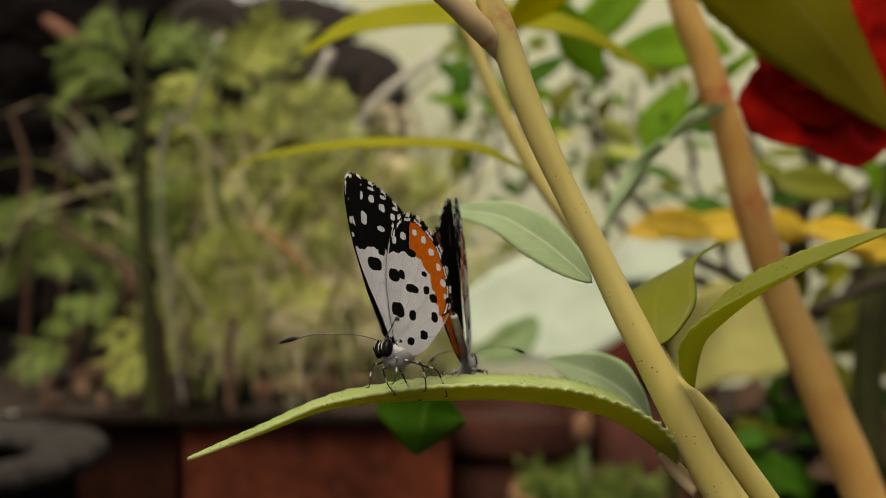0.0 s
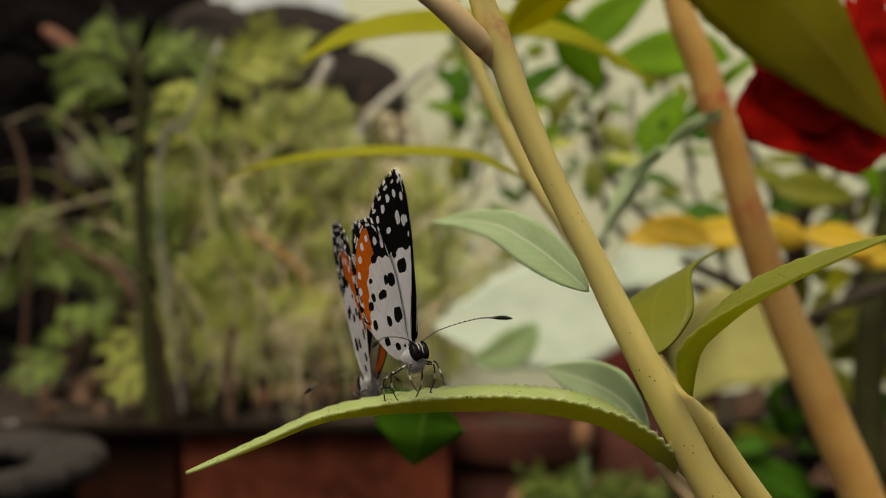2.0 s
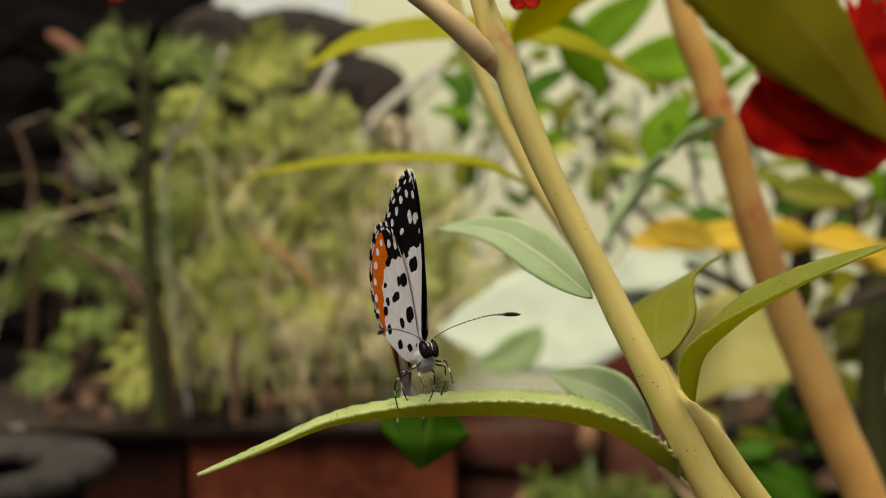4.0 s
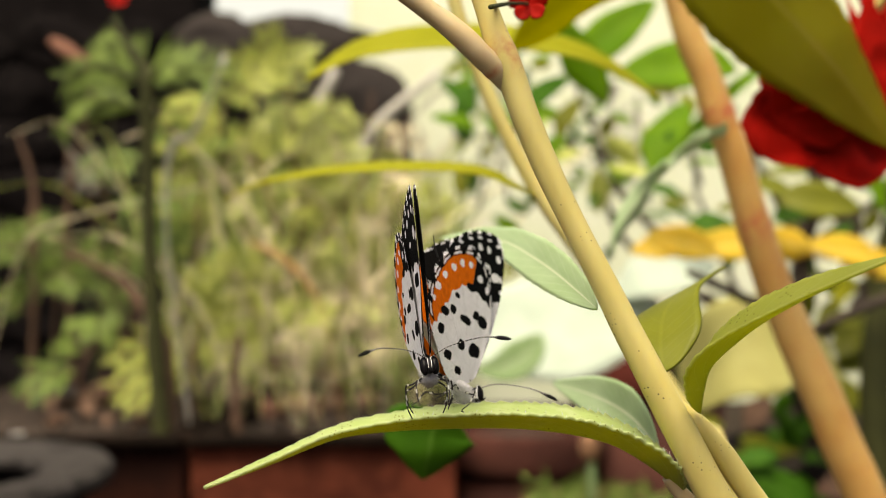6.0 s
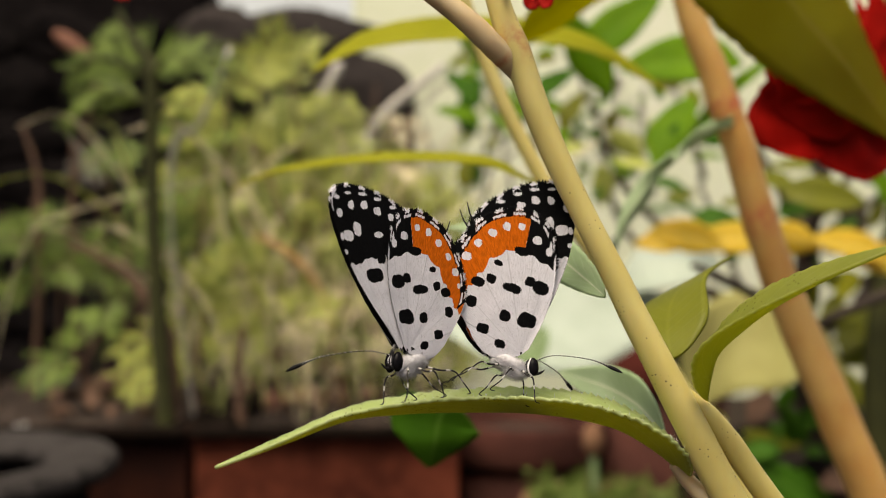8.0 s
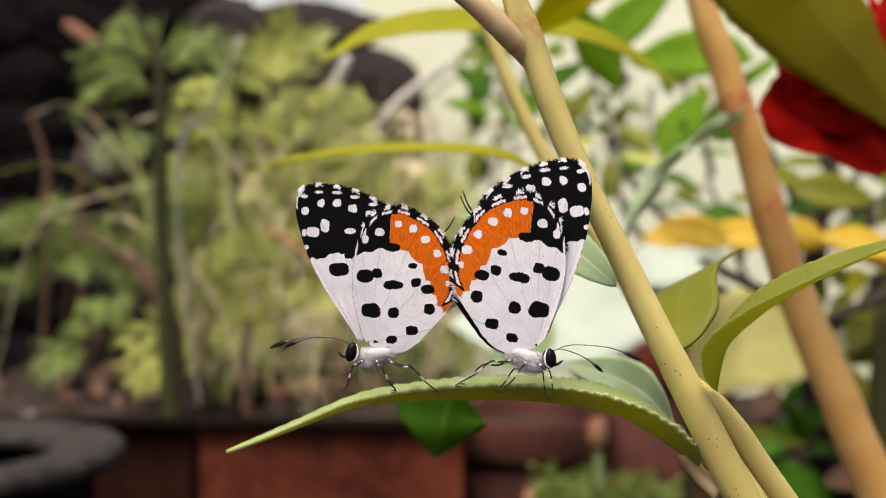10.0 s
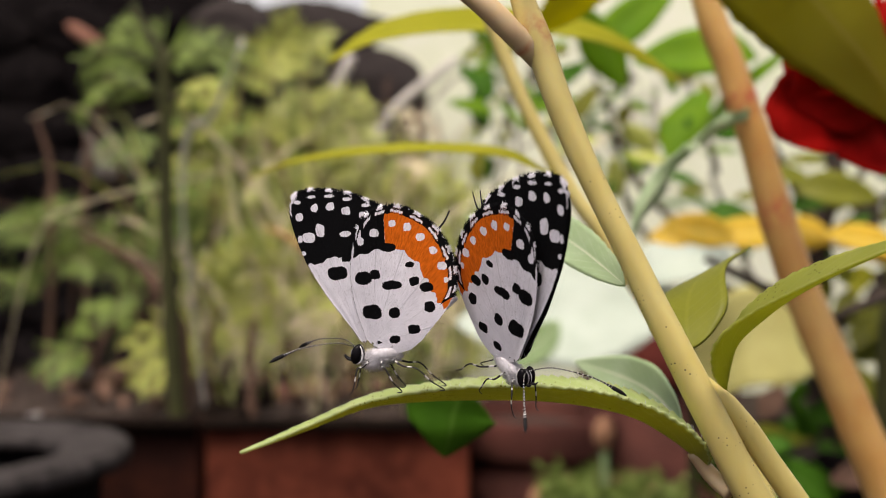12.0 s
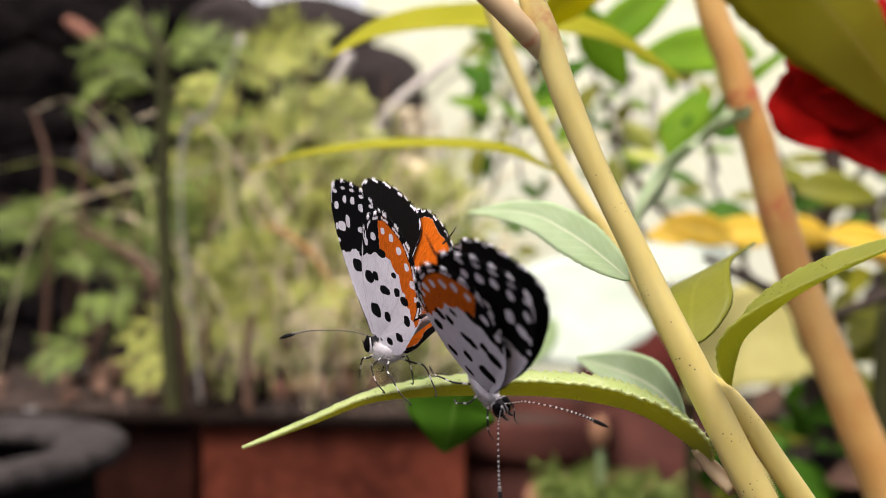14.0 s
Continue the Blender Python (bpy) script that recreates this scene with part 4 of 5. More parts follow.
    for p, w, m in spots + tuple(extra):
        p = Vector(p) - foot
        d = Vector((rng.uniform(-1, 1), rng.uniform(-0.3, 0.3), rng.uniform(-0.9, 0.2))).normalized() * w
        if m == M_LEAF_GOLD:
            d = Vector((1, 0.1, rng.uniform(-0.2, 0.1))).normalized() * w
        n = Vector((rng.uniform(-0.5, 0.5), rng.uniform(-1, -0.3), rng.uniform(0.1, 0.9)))
        a = n.cross(d).normalized()
        leaf([p - d * 0.9, p, p + d * 0.6, p + d * 1.1 + Vector((0, 0, -w * 0.15))], [a], w * 0.5, m, t, n=14, half=3, fold=(0.2,), wave=0.06, seed=rng.uniform(0, 90), thick=0.0005)


def second_balsam():
    foot = Vector((0.235, 0.268, 0))
    t = thing("balsam_plant", "fleshy orange-tan balsam stem with red nodes", "plant", "balsam plants", at=foot)
    r = lambda *ps: [Vector(p) - foot for p in ps]
    rod("stem", [(0, 0, -0.005), (-0.03, -0.012, 0.12)] + r((0.13112, 0.245, 0.24708), (0.11839, 0.245, 0.27453), (0.10987, 0.245, 0.29338), (0.1049, 0.245, 0.30574), (0.10049, 0.245, 0.31549), (0.09665, 0.245, 0.3254), (0.09236, 0.245, 0.33519), (0.08822, 0.245, 0.34499), (0.08421, 0.245, 0.35494), (0.08165, 0.245, 0.36271), (0.07922, 0.245, 0.3702), (0.07652, 0.245, 0.38005), (0.07382, 0.245, 0.39005), (0.07023, 0.245, 0.39993), (0.06708, 0.245, 0.40982), (0.06304, 0.245, 0.41988), (0.06032, 0.245, 0.4298), (0.05773, 0.245, 0.43869)),
        (0.0064, 0.0062, 0.0059, 0.0057, 0.0055, 0.0054, 0.0053, 0.0052, 0.0050, 0.0048, 0.0046, 0.0045, 0.0044, 0.0043, 0.0042, 0.0041, 0.0040, 0.0038, 0.0037, 0.0036), M_STEM_WARM, t, n=110, sides=16, joints=(0.635, 0.79), bumpy=0.03, swell=0.03)
    leaf(r((0.07313, 0.242, 0.39799), (0.0636, 0.238, 0.39197), (0.05548, 0.234, 0.38556), (0.048, 0.232, 0.37841), (0.04203, 0.23, 0.37028), (0.03951, 0.23, 0.36339)), [(0.7, 0.25, 0.6)], 0.0034, M_LEAF_SAGE, t, "narrow pale leaf seen edge on", fold=(0.5,), teeth=20, peak=0.45)
    leaf(r((0.05892, 0.26, 0.40655), (0.03522, 0.262, 0.41906), (0.00405, 0.262, 0.42249), (-0.02227, 0.26, 0.41969), (-0.03898, 0.258, 0.41233)), [(0, 0.86, 0.5)], 0.0115, M_LEAF_YELLOW, t, "long arched yellow-green leaf", fold=(0.25,), teeth=24, peak=0.5)
    leaf(r((0.01725, 0.25, 0.41888), (0.02617, 0.25, 0.42557), (0.03807, 0.25, 0.43301), (0.05442, 0.25, 0.43598)), [(0.3, 0.8, -0.5)], 0.0075, M_LEAF_YELLOW, t, "yellow-olive leaf rising out of view", fold=(0.2,))


def broad_plant():
    foot = Vector((0.14972, 0.62, 0.19074))
    foot.z = 0
    t = thing("broad_leaved_plant", "broad-leaved plant with pale grey-green leaves", "plant", at=foot)
    r = lambda *ps: [Vector(p) - foot for p in ps]
    rod("stalk", [(0, 0, -0.01)] + r((0.14972, 0.62, 0.22761), (0.14368, 0.61, 0.29506), (0.13061, 0.6, 0.33894)), (0.004, 0.0035, 0.003, 0.002), M_STALK, t, n=20, sides=8)
    leaf(r((0.13061, 0.6, 0.33716), (0.08633, 0.59, 0.32701), (0.04036, 0.585, 0.31859), (-0.00483, 0.58, 0.31722)), [(0.05, 0.6, 0.8)], 0.040, M_LEAF_MINT, t, "broad pale grey-green leaf", fold=(0.1,), n=40, peak=0.45, wave=0.05, seed=12)
    leaf(r((0.10563, 0.6, 0.34251), (0.12142, 0.59, 0.35403), (0.14598, 0.59, 0.3586), (0.16987, 0.6, 0.36036)), [(0, 0.6, 0.8)], 0.018, M_LEAF_MINT, t, "pale grey-green leaf", fold=(0.1,), n=30)
    leaf(r((0.14368, 0.61, 0.26603), (0.17701, 0.6, 0.30326), (0.21269, 0.6, 0.30683), (0.24838, 0.6, 0.28185)), [(0.1, 0.5, 0.85)], 0.036, M_LEAF_STRAW, t, "broad yellowing leaf", fold=(0.12,), n=30, wave=0.05, seed=17)


# ---- the balsam in front ----
def balsam():
    foot = Vector((0.155, 0.105, 0))
    t = thing("balsam_plant", "pale yellow-green balsam with toothed leaves and dark specks", "plant", "balsam plants", at=foot)
    r = lambda *ps: [Vector(p) - foot for p in ps]
    rod("stem", [(0, 0, -0.005), (-0.02, 0, 0.07), (-0.05, 0, 0.16), (-0.085, 0, 0.25)] + r((0.03989, 0.1062, 0.31737), (0.03457, 0.1062, 0.32623), (0.03112, 0.1062, 0.33227), (0.02873, 0.1062, 0.33672), (0.02659, 0.1062, 0.34099), (0.02439, 0.1062, 0.34533), (0.02218, 0.1062, 0.34961), (0.01997, 0.1062, 0.3539), (0.01788, 0.1062, 0.35826), (0.01617, 0.1062, 0.36167), (0.01452, 0.1062, 0.36494), (0.01242, 0.1062, 0.36926), (0.01046, 0.1062, 0.37364), (0.00874, 0.1062, 0.37796), (0.00728, 0.1062, 0.38229), (0.00543, 0.1062, 0.38715), (0.00416, 0.1062, 0.39104), (0.0025, 0.1062, 0.39558), (0.00148, 0.1062, 0.39948)),
        (0.0036, 0.0034, 0.0031, 0.0028, 0.0024, 0.0021, 0.00195, 0.0019, 0.00188, 0.00184, 0.00176, 0.00166, 0.00156, 0.00148, 0.00144, 0.00144, 0.0015, 0.00155, 0.0016, 0.00162, 0.00145, 0.00128, 0.0013, 0.0012), M_STEM, t, n=200, sides=24, joints=(0.845,), bumpy=0.05, swell=0.1)
    rod("petiole", r((0.00875, 0.1078, 0.37861), (0.007, 0.1068, 0.38131), (0.00539, 0.1058, 0.38325), (0.0037, 0.105, 0.38482), (0.00204, 0.1046, 0.38639), (1e-05, 0.1044, 0.38813), (-0.00201, 0.1042, 0.38961), (-0.00489, 0.1036, 0.39161), (-0.00749, 0.103, 0.39333)), (0.0004, 0.0009, 0.00128, 0.00138, 0.00138, 0.0013, 0.0012, 0.0011, 0.0010), M_PETIOLE, t, "brown leaf stalk with a reddish joint", n=30, sides=14, joints=(0.27,), bumpy=0.06, swell=0.08)
    rod("side_stem", r((0.04206, 0.11, 0.3237), (0.03749, 0.109, 0.33054), (0.03365, 0.1085, 0.33588), (0.03106, 0.108, 0.33955), (0.02828, 0.1072, 0.34293), (0.02552, 0.1064, 0.34594)), (0.0015, 0.00145, 0.0014, 0.0014, 0.0012, 0.0004), M_STEM, t, n=20, sides=14)
    rod("back_stem", [(0.02, 0.075, -0.005), (-0.03, 0.085, 0.14)] + r((0.0579, 0.19, 0.3136), (0.05182, 0.19, 0.32376), (0.04549, 0.19, 0.33394), (0.03836, 0.19, 0.34528), (0.02786, 0.19, 0.36177), (0.0208, 0.19, 0.3717), (0.01665, 0.19, 0.37856), (0.01328, 0.19, 0.38496), (0.01037, 0.19, 0.39092), (0.00746, 0.19, 0.39779), (0.00477, 0.19, 0.40468), (0.0023, 0.19, 0.41157), (0.00063, 0.19, 0.41846), (-0.0007, 0.19, 0.42422)), (0.0028, 0.0024, 0.0019, 0.0017, 0.0016, 0.0015, 0.0015, 0.00145, 0.0014), M_STEM, t, n=80, sides=16, bumpy=0.04)
    # leaf that bears the butterflies: a shallow trough with toothed margins
    base = Vector((0.02641, 0.109, 0.335)) - foot
    bm = bmesh.new()
    q = [Vector(p) - foot - base for p in ((0.02641, 0.109, 0.335), (0.02499, 0.1085, 0.33667), (0.02245, 0.1072, 0.3387), (0.01898, 0.1058, 0.34077), (0.01568, 0.105, 0.34212), (0.01252, 0.105, 0.34288), (0.00875, 0.1052, 0.34324), (0.00435, 0.106, 0.34331), (-0.00114, 0.1066, 0.34316), (-0.00657, 0.1072, 0.34275), (-0.01313, 0.108, 0.34173), (-0.01981, 0.109, 0.33915), (-0.02458, 0.1098, 0.33729), (-0.02873, 0.11, 0.33574))]
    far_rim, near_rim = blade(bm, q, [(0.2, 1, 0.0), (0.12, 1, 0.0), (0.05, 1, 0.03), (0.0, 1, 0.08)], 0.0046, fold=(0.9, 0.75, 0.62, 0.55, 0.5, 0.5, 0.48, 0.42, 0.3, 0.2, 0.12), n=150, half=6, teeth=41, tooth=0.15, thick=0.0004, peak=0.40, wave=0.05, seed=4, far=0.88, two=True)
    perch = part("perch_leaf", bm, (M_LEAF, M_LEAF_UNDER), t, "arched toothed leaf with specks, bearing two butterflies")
    perch.location = base
    rng = random.Random(77)
    hairs = bmesh.new()
    for k in range(80):
        p = rng.choice(far_rim[12:105] if k % 3 else near_rim[10:100])
        d = Vector((rng.gauss(0, 0.35), rng.gauss(0, 0.3), 1)).normalized() * rng.uniform(0.00025, 0.0006)
        a = d.orthogonal().normalized() * 0.000025
        b = d.cross(a).normalized() * 0.000025
        vs = [hairs.verts.new(x) for x in (p + a, p - a * 0.5 + b, p - a * 0.5 - b, p + d)]
        for tri in ((0, 1, 3), (1, 2, 3), (2, 0, 3)):
            hairs.faces.new([vs[i] for i in tri])
    tagged(part("hairs", hairs, M_FUR, perch, "tiny pale hairs on the leaf margin"), kind="stuff")
    rod("leaf_stalk", r((0.02879, 0.107, 0.3327), (0.02764, 0.1085, 0.33368), (0.02628, 0.109, 0.33513), (0.02467, 0.1085, 0.33681)), (0.0010, 0.0010, 0.0009, 0.0005), M_PETIOLE, t, n=10)
    leaf(r((0.02797, 0.106, 0.34459), (0.02756, 0.103, 0.34764), (0.02786, 0.1, 0.35072), (0.03004, 0.098, 0.35357), (0.03291, 0.096, 0.35602), (0.03622, 0.094, 0.35826), (0.03935, 0.092, 0.36008), (0.04287, 0.09, 0.36193)), [(0.9, 0.5, 0.3), (0.35, 0.8, 0.35), (0, 0.9, 0.3)], 0.0028, M_LEAF_SPECK, t,
         "folded leaf with black specks rising from the stem", fold=(0.7, 0.6, 0.5, 0.45), n=80, half=6, teeth=22, tooth=0.1, peak=0.4, wave=0.05, seed=9)
    leaf(r((0.01687, 0.108, 0.35623), (0.01487, 0.111, 0.35836), (0.01302, 0.116, 0.3604), (0.01092, 0.123, 0.36237), (0.00821, 0.132, 0.3644), (0.00382, 0.143, 0.3656), (-0.00136, 0.153, 0.36572)), [(0.3, 0.45, 0.85)], 0.0027, M_LEAF_SAGE, t, "pale grey-green toothed leaf with white midrib", fold=(0.1,), n=60, teeth=22, tooth=0.08, peak=0.45, wave=0.04, seed=2)
    leaf(r((0.02497, 0.11, 0.34875), (0.0255, 0.114, 0.35244), (0.02833, 0.12, 0.35648), (0.03736, 0.128, 0.36095)), [(0.85, -0.1, 0.5)], 0.0050, M_LEAF_OLIVE, t, "olive leaf with a curled margin", fold=(0.02,), n=40, peak=0.42, wave=0.01, seed=6)
    leaf(r((0.02582, 0.118, 0.33884), (0.02422, 0.128, 0.341), (0.02192, 0.14, 0.3417), (0.0169, 0.155, 0.34211)), [(0.1, 0.5, 0.75)], 0.0036, M_LEAF_SAGE, t, "pale leaf behind the stem", fold=(0.15,), n=40, peak=0.45, wave=0.04, seed=8)
    leaf(r((0.01881, 0.1892, 0.37462), (0.01238, 0.191, 0.37753), (0.00737, 0.194, 0.3798), (0.00042, 0.198, 0.38117), (-0.01171, 0.205, 0.3822), (-0.02519, 0.215, 0.38265), (-0.03899, 0.228, 0.3825), (-0.04772, 0.234, 0.38141), (-0.05685, 0.24, 0.37878)), [(0, 1, 0.22)], 0.0072, M_LEAF_YELLOW, t, "long thin arched leaf seen edge on", fold=(0.12,), n=60, teeth=20, peak=0.5)
    leaf(r((-0.00142, 0.17, 0.33482), (-0.00324, 0.17, 0.33128), (-0.00394, 0.17, 0.32724), (-0.00501, 0.172, 0.32266)), [(1, 0.2, 0)], 0.0085, M_LEAF_DARK, t, "dark green hanging leaf", fold=(0.15,), n=30, peak=0.35, seed=3)
    leaf(r((0.0548, 0.55, 0.3213), (0.04493, 0.55, 0.30989), (0.0318, 0.55, 0.3024), (0.01543, 0.55, 0.30016)), [(0.2, 0.2, 0.9)], 0.011, M_LEAF_PALE, t, "small green leaf in shade", fold=(0.15,), n=20, seed=5)
    leaf(r((0.04565, 0.196, 0.43867), (0.05268, 0.196, 0.43091), (0.06354, 0.197, 0.42167), (0.07506, 0.198, 0.40996), (0.08488, 0.199, 0.39816), (0.09511, 0.2, 0.38507)), [(0.78, 0.15, 0.62)], 0.0142, M_LEAF_SHADED, t, "large olive leaf hanging over the flower, shade in its colour", fold=(0.25,), n=50, teeth=20, peak=0.42, wave=0.06, seed=15)
    return t, perch, base


def red_flower():
    foot = Vector((0.09201, 0.2161, 0.40463))
    t = thing("red_flower", "drooping red balsam flower with crinkled petals", "flower", at=foot)
    r = lambda *ps: [Vector(p) - foot for p in ps]
    petals = ((((0.09105, 0.2104, 0.41016), (0.08177, 0.2089, 0.39991), (0.07752, 0.2075, 0.39103), (0.07820, 0.2061, 0.38200)), (0.8, 0.3, 0.5), 0.0128), (((0.09419, 0.2118, 0.40800), (0.09105, 0.2104, 0.39646), (0.08980, 0.2089, 0.38628), (0.09005, 0.2075, 0.37751)), (1, 0.2, 0.1), 0.0108),
              (((0.09866, 0.2161, 0.40898), (0.10250, 0.2161, 0.40001), (0.10506, 0.2161, 0.39233), (0.10761, 0.2161, 0.38208)), (0.9, 0.3, -0.4), 0.0128), (((0.09929, 0.2161, 0.41283), (0.10122, 0.2161, 0.41794), (0.10506, 0.2161, 0.42179), (0.11019, 0.2161, 0.42434)), (0.3, 0.3, 0.9), 0.0135),
              (((0.09293, 0.2118, 0.41050), (0.08357, 0.2104, 0.40518), (0.07682, 0.2089, 0.39991), (0.07186, 0.2089, 0.39495)), (0.3, 0.3, 0.9), 0.0083), (((0.09803, 0.2175, 0.40802), (0.10124, 0.2175, 0.40416), (0.10513, 0.2175, 0.40287), (0.11092, 0.2175, 0.40351)), (0.1, 0.3, 0.9), 0.0120))
    petals += ((((0.09258, 0.2190, 0.42340), (0.09557, 0.2190, 0.41561), (0.09842, 0.2190, 0.40886), (0.10048, 0.2190, 0.40159)), (1, 0.2, -0.4), 0.0045), (((0.10497, 0.2276, 0.42456), (0.10593, 0.2262, 0.41477), (0.10632, 0.2247, 0.40643), (0.10738, 0.2247, 0.39710)), (1, 0.2, 0.1), 0.0078))
    # petals added close behind the overhanging leaf to block light through it
    petals += ((((0.07475, 0.2035, 0.41562), (0.0781, 0.2045, 0.40662), (0.0809, 0.205, 0.39745), (0.08321, 0.2055, 0.38615)), (1, 0.1, -0.2), 0.0115), (((0.09121, 0.206, 0.4237), (0.09316, 0.2065, 0.41137), (0.09413, 0.207, 0.40025), (0.09472, 0.2075, 0.38786)), (1, 0.1, -0.1), 0.0085))
    for k, (pts, a, w) in enumerate(petals):
        leaf(r(*pts), [a], w, M_RED, t, name="petal", n=30, half=6, fold=(0.2,), peak=0.68, wave=0.12, teeth=7, tooth=0.08, seed=k * 3.3, thick=0.0003)
    rod("flower_stalk", r((0.09201, 0.2161, 0.40719), (0.09584, 0.2161, 0.41614), (0.10132, 0.2089, 0.42542)), (0.0012, 0.0013), M_STEM, t, n=10)


def far_flowers(top):
    for p, w, root in (((-0.31262, 0.9, 0.62069), 0.009, (-0.34, 0.9, top - 0.01)), ((0.01113, 0.13, 0.3975), 0.0022, (0.00452, 0.1, 0.38891))):
        t = thing("small_red_flower", "small bright red flower head on a thin stalk", "flower", "small red flowers", at=p)
        for k in range(5):
            a = k * 1.2566 + 0.4
            d = Vector((math.cos(a), -0.35, math.sin(a)))
            leaf([(0, 0, 0), d * w * 0.5, d * w, d * w * 1.25], [d.cross(Vector((0, 1, 0)))], w * 0.55, M_RED, t, name="petal", n=12, half=3, peak=0.6, wave=0.1, seed=k)
        d = Vector(root) - Vector(p)
        rod("flower_stalk", [(0, 0, 0), d * 0.5 + Vector((0, 0.004, w * 0.6)), d], (w * 0.1, w * 0.12), M_STALK, t, n=20)


# ---- butterflies ----
MM = 0.001
FORE = [(2.6, 1.2), (3.6, 2.8), (5.7, 5.7), (7.7, 9.2), (8.9, 12.4), (9.4, 14.6), (9.25, 16.0), (8.4, 16.95), (6.5, 17.25), (4.0, 16.9), (1.9, 16.2),
        (-0.5, 15.0), (-1.8, 13.5), (-1.5, 10.8), (-0.6, 6.7), (0.3, 3.1)]
HIND = [(1.8, 1.2), (2.6, 3.9), (3.1, 6.7), (3.05, 9.6), (2.7, 11.5), (2.0, 13.3), (1.0, 14.4), (-0.3, 14.95), (-1.9, 15.1), (-3.8, 14.4), (-5.6, 13.2),
        (-6.9, 11.4), (-7.7, 9.4), (-8.0, 7.5), (-7.8, 5.8), (-7.1, 4.3), (-5.5, 2.4), (-3.5, 0.3), (-2.0, -0.4), (-0.6, -0.5)]
FORE_WHITE = [(8.38, 14.33, .5, .54), (6.73, 15.22, .46, .54), (5.05, 15.31, .56, .54), (3.35, 14.76, .6, .54), (1.58, 14.17, .5, .5), (7.46, 12.11, .83, .68), (6.23, 12.82, .62, .83),
              (8.37, 11.96, .3, .47), (3.48, 12.35, .72, .38), (8.08, 10.45, .34, .3), (8.56, 15.9, .5, .25), (6.98, 16.42, .58, .2), (5.12, 16.42, .65, .2), (3.18, 16.0, .65, .22), (1.23, 15.25, .6, .22)]
FORE_BLACK = [(4.52, 8.2, 1.0, .68), (3.44, 10.11, .58, .72)]
FORE_FRINGE = (8.9, 7.0, 5.1, 3.1, 1.2, -0.6)
HIND_BLACK = [(1.78, 7.6, .85, .70), (0.49, 7.89, .58, .5), (-1.26, 6.75, 1.12, .48), (1.0, 4.01, 1.0, .76), (-1.38, 3.8, .58, .54), (-3.25, 8.82, .46, .32), (-3.61, 7.04, .53, .5),
              (-4.94, 6.4, .74, .48), (-5.13, 4.33, .6, .57), (-3.38, 2.01, .63, .5), (-1.28, 0.98, .58, .42), (-0.99, 10.7, .87, .47)]
HIND_WHITE = [(0.37, 12.29, .62, .54), (1.85, 11.47, .40, .55), (-1.55, 13.2, .50, .42), (-3.16, 12.75, .53, .53), (-4.49, 11.65, .53, .53), (-5.75, 10.2, .5, .5), (-6.6, 8.55, .6, .54), (-7.0, 7.05, .3, .36)]


def inside(spots, f, u, grow=1.0):
    """Depth in mm inside the nearest oval spot (below nought outside all)."""
    best = -9.0
    for cx, cy, rx, ry in spots:
        a = math.atan2(u - cy, f - cx)
        wob = 1 + 0.2 * noise.noise(Vector((cx * 3 + math.cos(a), cy * 3 + math.sin(a), 1)))
        d = (abs((f - cx) / rx) ** 2.6 + abs((u - cy) / ry) ** 2.6) ** (1 / 2.6) / grow
        best = max(best, (wob - d) * min(rx, ry))
    return best


def fore_fields(f, u, rho, edge, s):
    scallop = 0.16 * math.sin(f * 2.6 + 0.6) + 0.07 * math.sin(f * 7)
    dark = u - (10.05 - 0.26 * max(0.0, f - 4.1) + scallop)
    costa = 0.07 - edge if s < 0.36 else -9
    dark = max(dark, costa, inside(FORE_BLACK, f, u))
    white = inside(FORE_WHITE, f, u, 0.8)
    if s > 0.34:
        white = max(white, min(0.2 - edge, 0.45 - min(abs(f - c) for c in FORE_FRINGE)))
    return min(dark, -white), -9.0


def hind_fields(f, u, rho, edge, s):
    warm, dark = -9.0, inside(HIND_BLACK, f, u)
    scallop = 0.16 * math.sin(s * 88) + 0.06 * math.sin(s * 190)
    if f > -0.75:
        dark = max(dark, min(u - (10.75 - 0.27 * max(0.0, f + 0.7) + 0.12 * math.sin(f * 4)), f + 0.75))
    turn = math.degrees(math.atan2(u - 0.5, 1.2 - f))
    bound = lerp([8.5, 8.5, 8.8, 9.2, 9.9, 10.3, 10.5, 10.5], min(max((turn - 28) / 52, 0), 1))
    if f < -0.6 and turn > 24:
        warm = min(math.hypot(f - 1.2, u - 0.5) - bound + scallop, -0.7 - f, (turn - 24) * 0.2)
    wave = math.sin(s * 106)
    if 0.25 < s < 0.76:
        dark = max(dark, 0.80 - edge)
        white = inside(HIND_WHITE, f, u, 0.8)
        dash = min(0.13 - abs(edge - 0.52), (wave + 0.45) * 0.4)
        fringe = min(0.2 - edge, (wave - 0.2) * 0.4)
        white = max(white, dash, fringe)
        dark, warm = min(dark, -white), min(warm, -white)
    elif s <= 0.25:
        dark = max(dark, 0.05 - edge)
        if s > 0.16:
            dark = min(dark, -max(inside(HIND_WHITE, f, u), min(0.09 - abs(edge - 0.2), (wave + 0.5) * 0.4)))
        else:
            dark = min(dark, -inside(HIND_WHITE, f, u))
    return dark, warm


def fore_upper(f, u, rho, edge, s):
    return (-(0.22 - edge) if s > 0.36 and math.sin(s * 96 + 1.4) > 0.1 else 5.0), -9.0


def hind_upper(f, u, rho, edge, s):
    warm = min((rho - 0.42) * 8, 0.0 - f + 0.3, edge - 0.6) + 0.2 * math.sin(s * 60)
    dark = -warm
    if 0.25 < s < 0.80 and edge < 0.2 and math.sin(s * 110 + 1.2) > 0.3:
        dark = -0.2
    return dark, warm


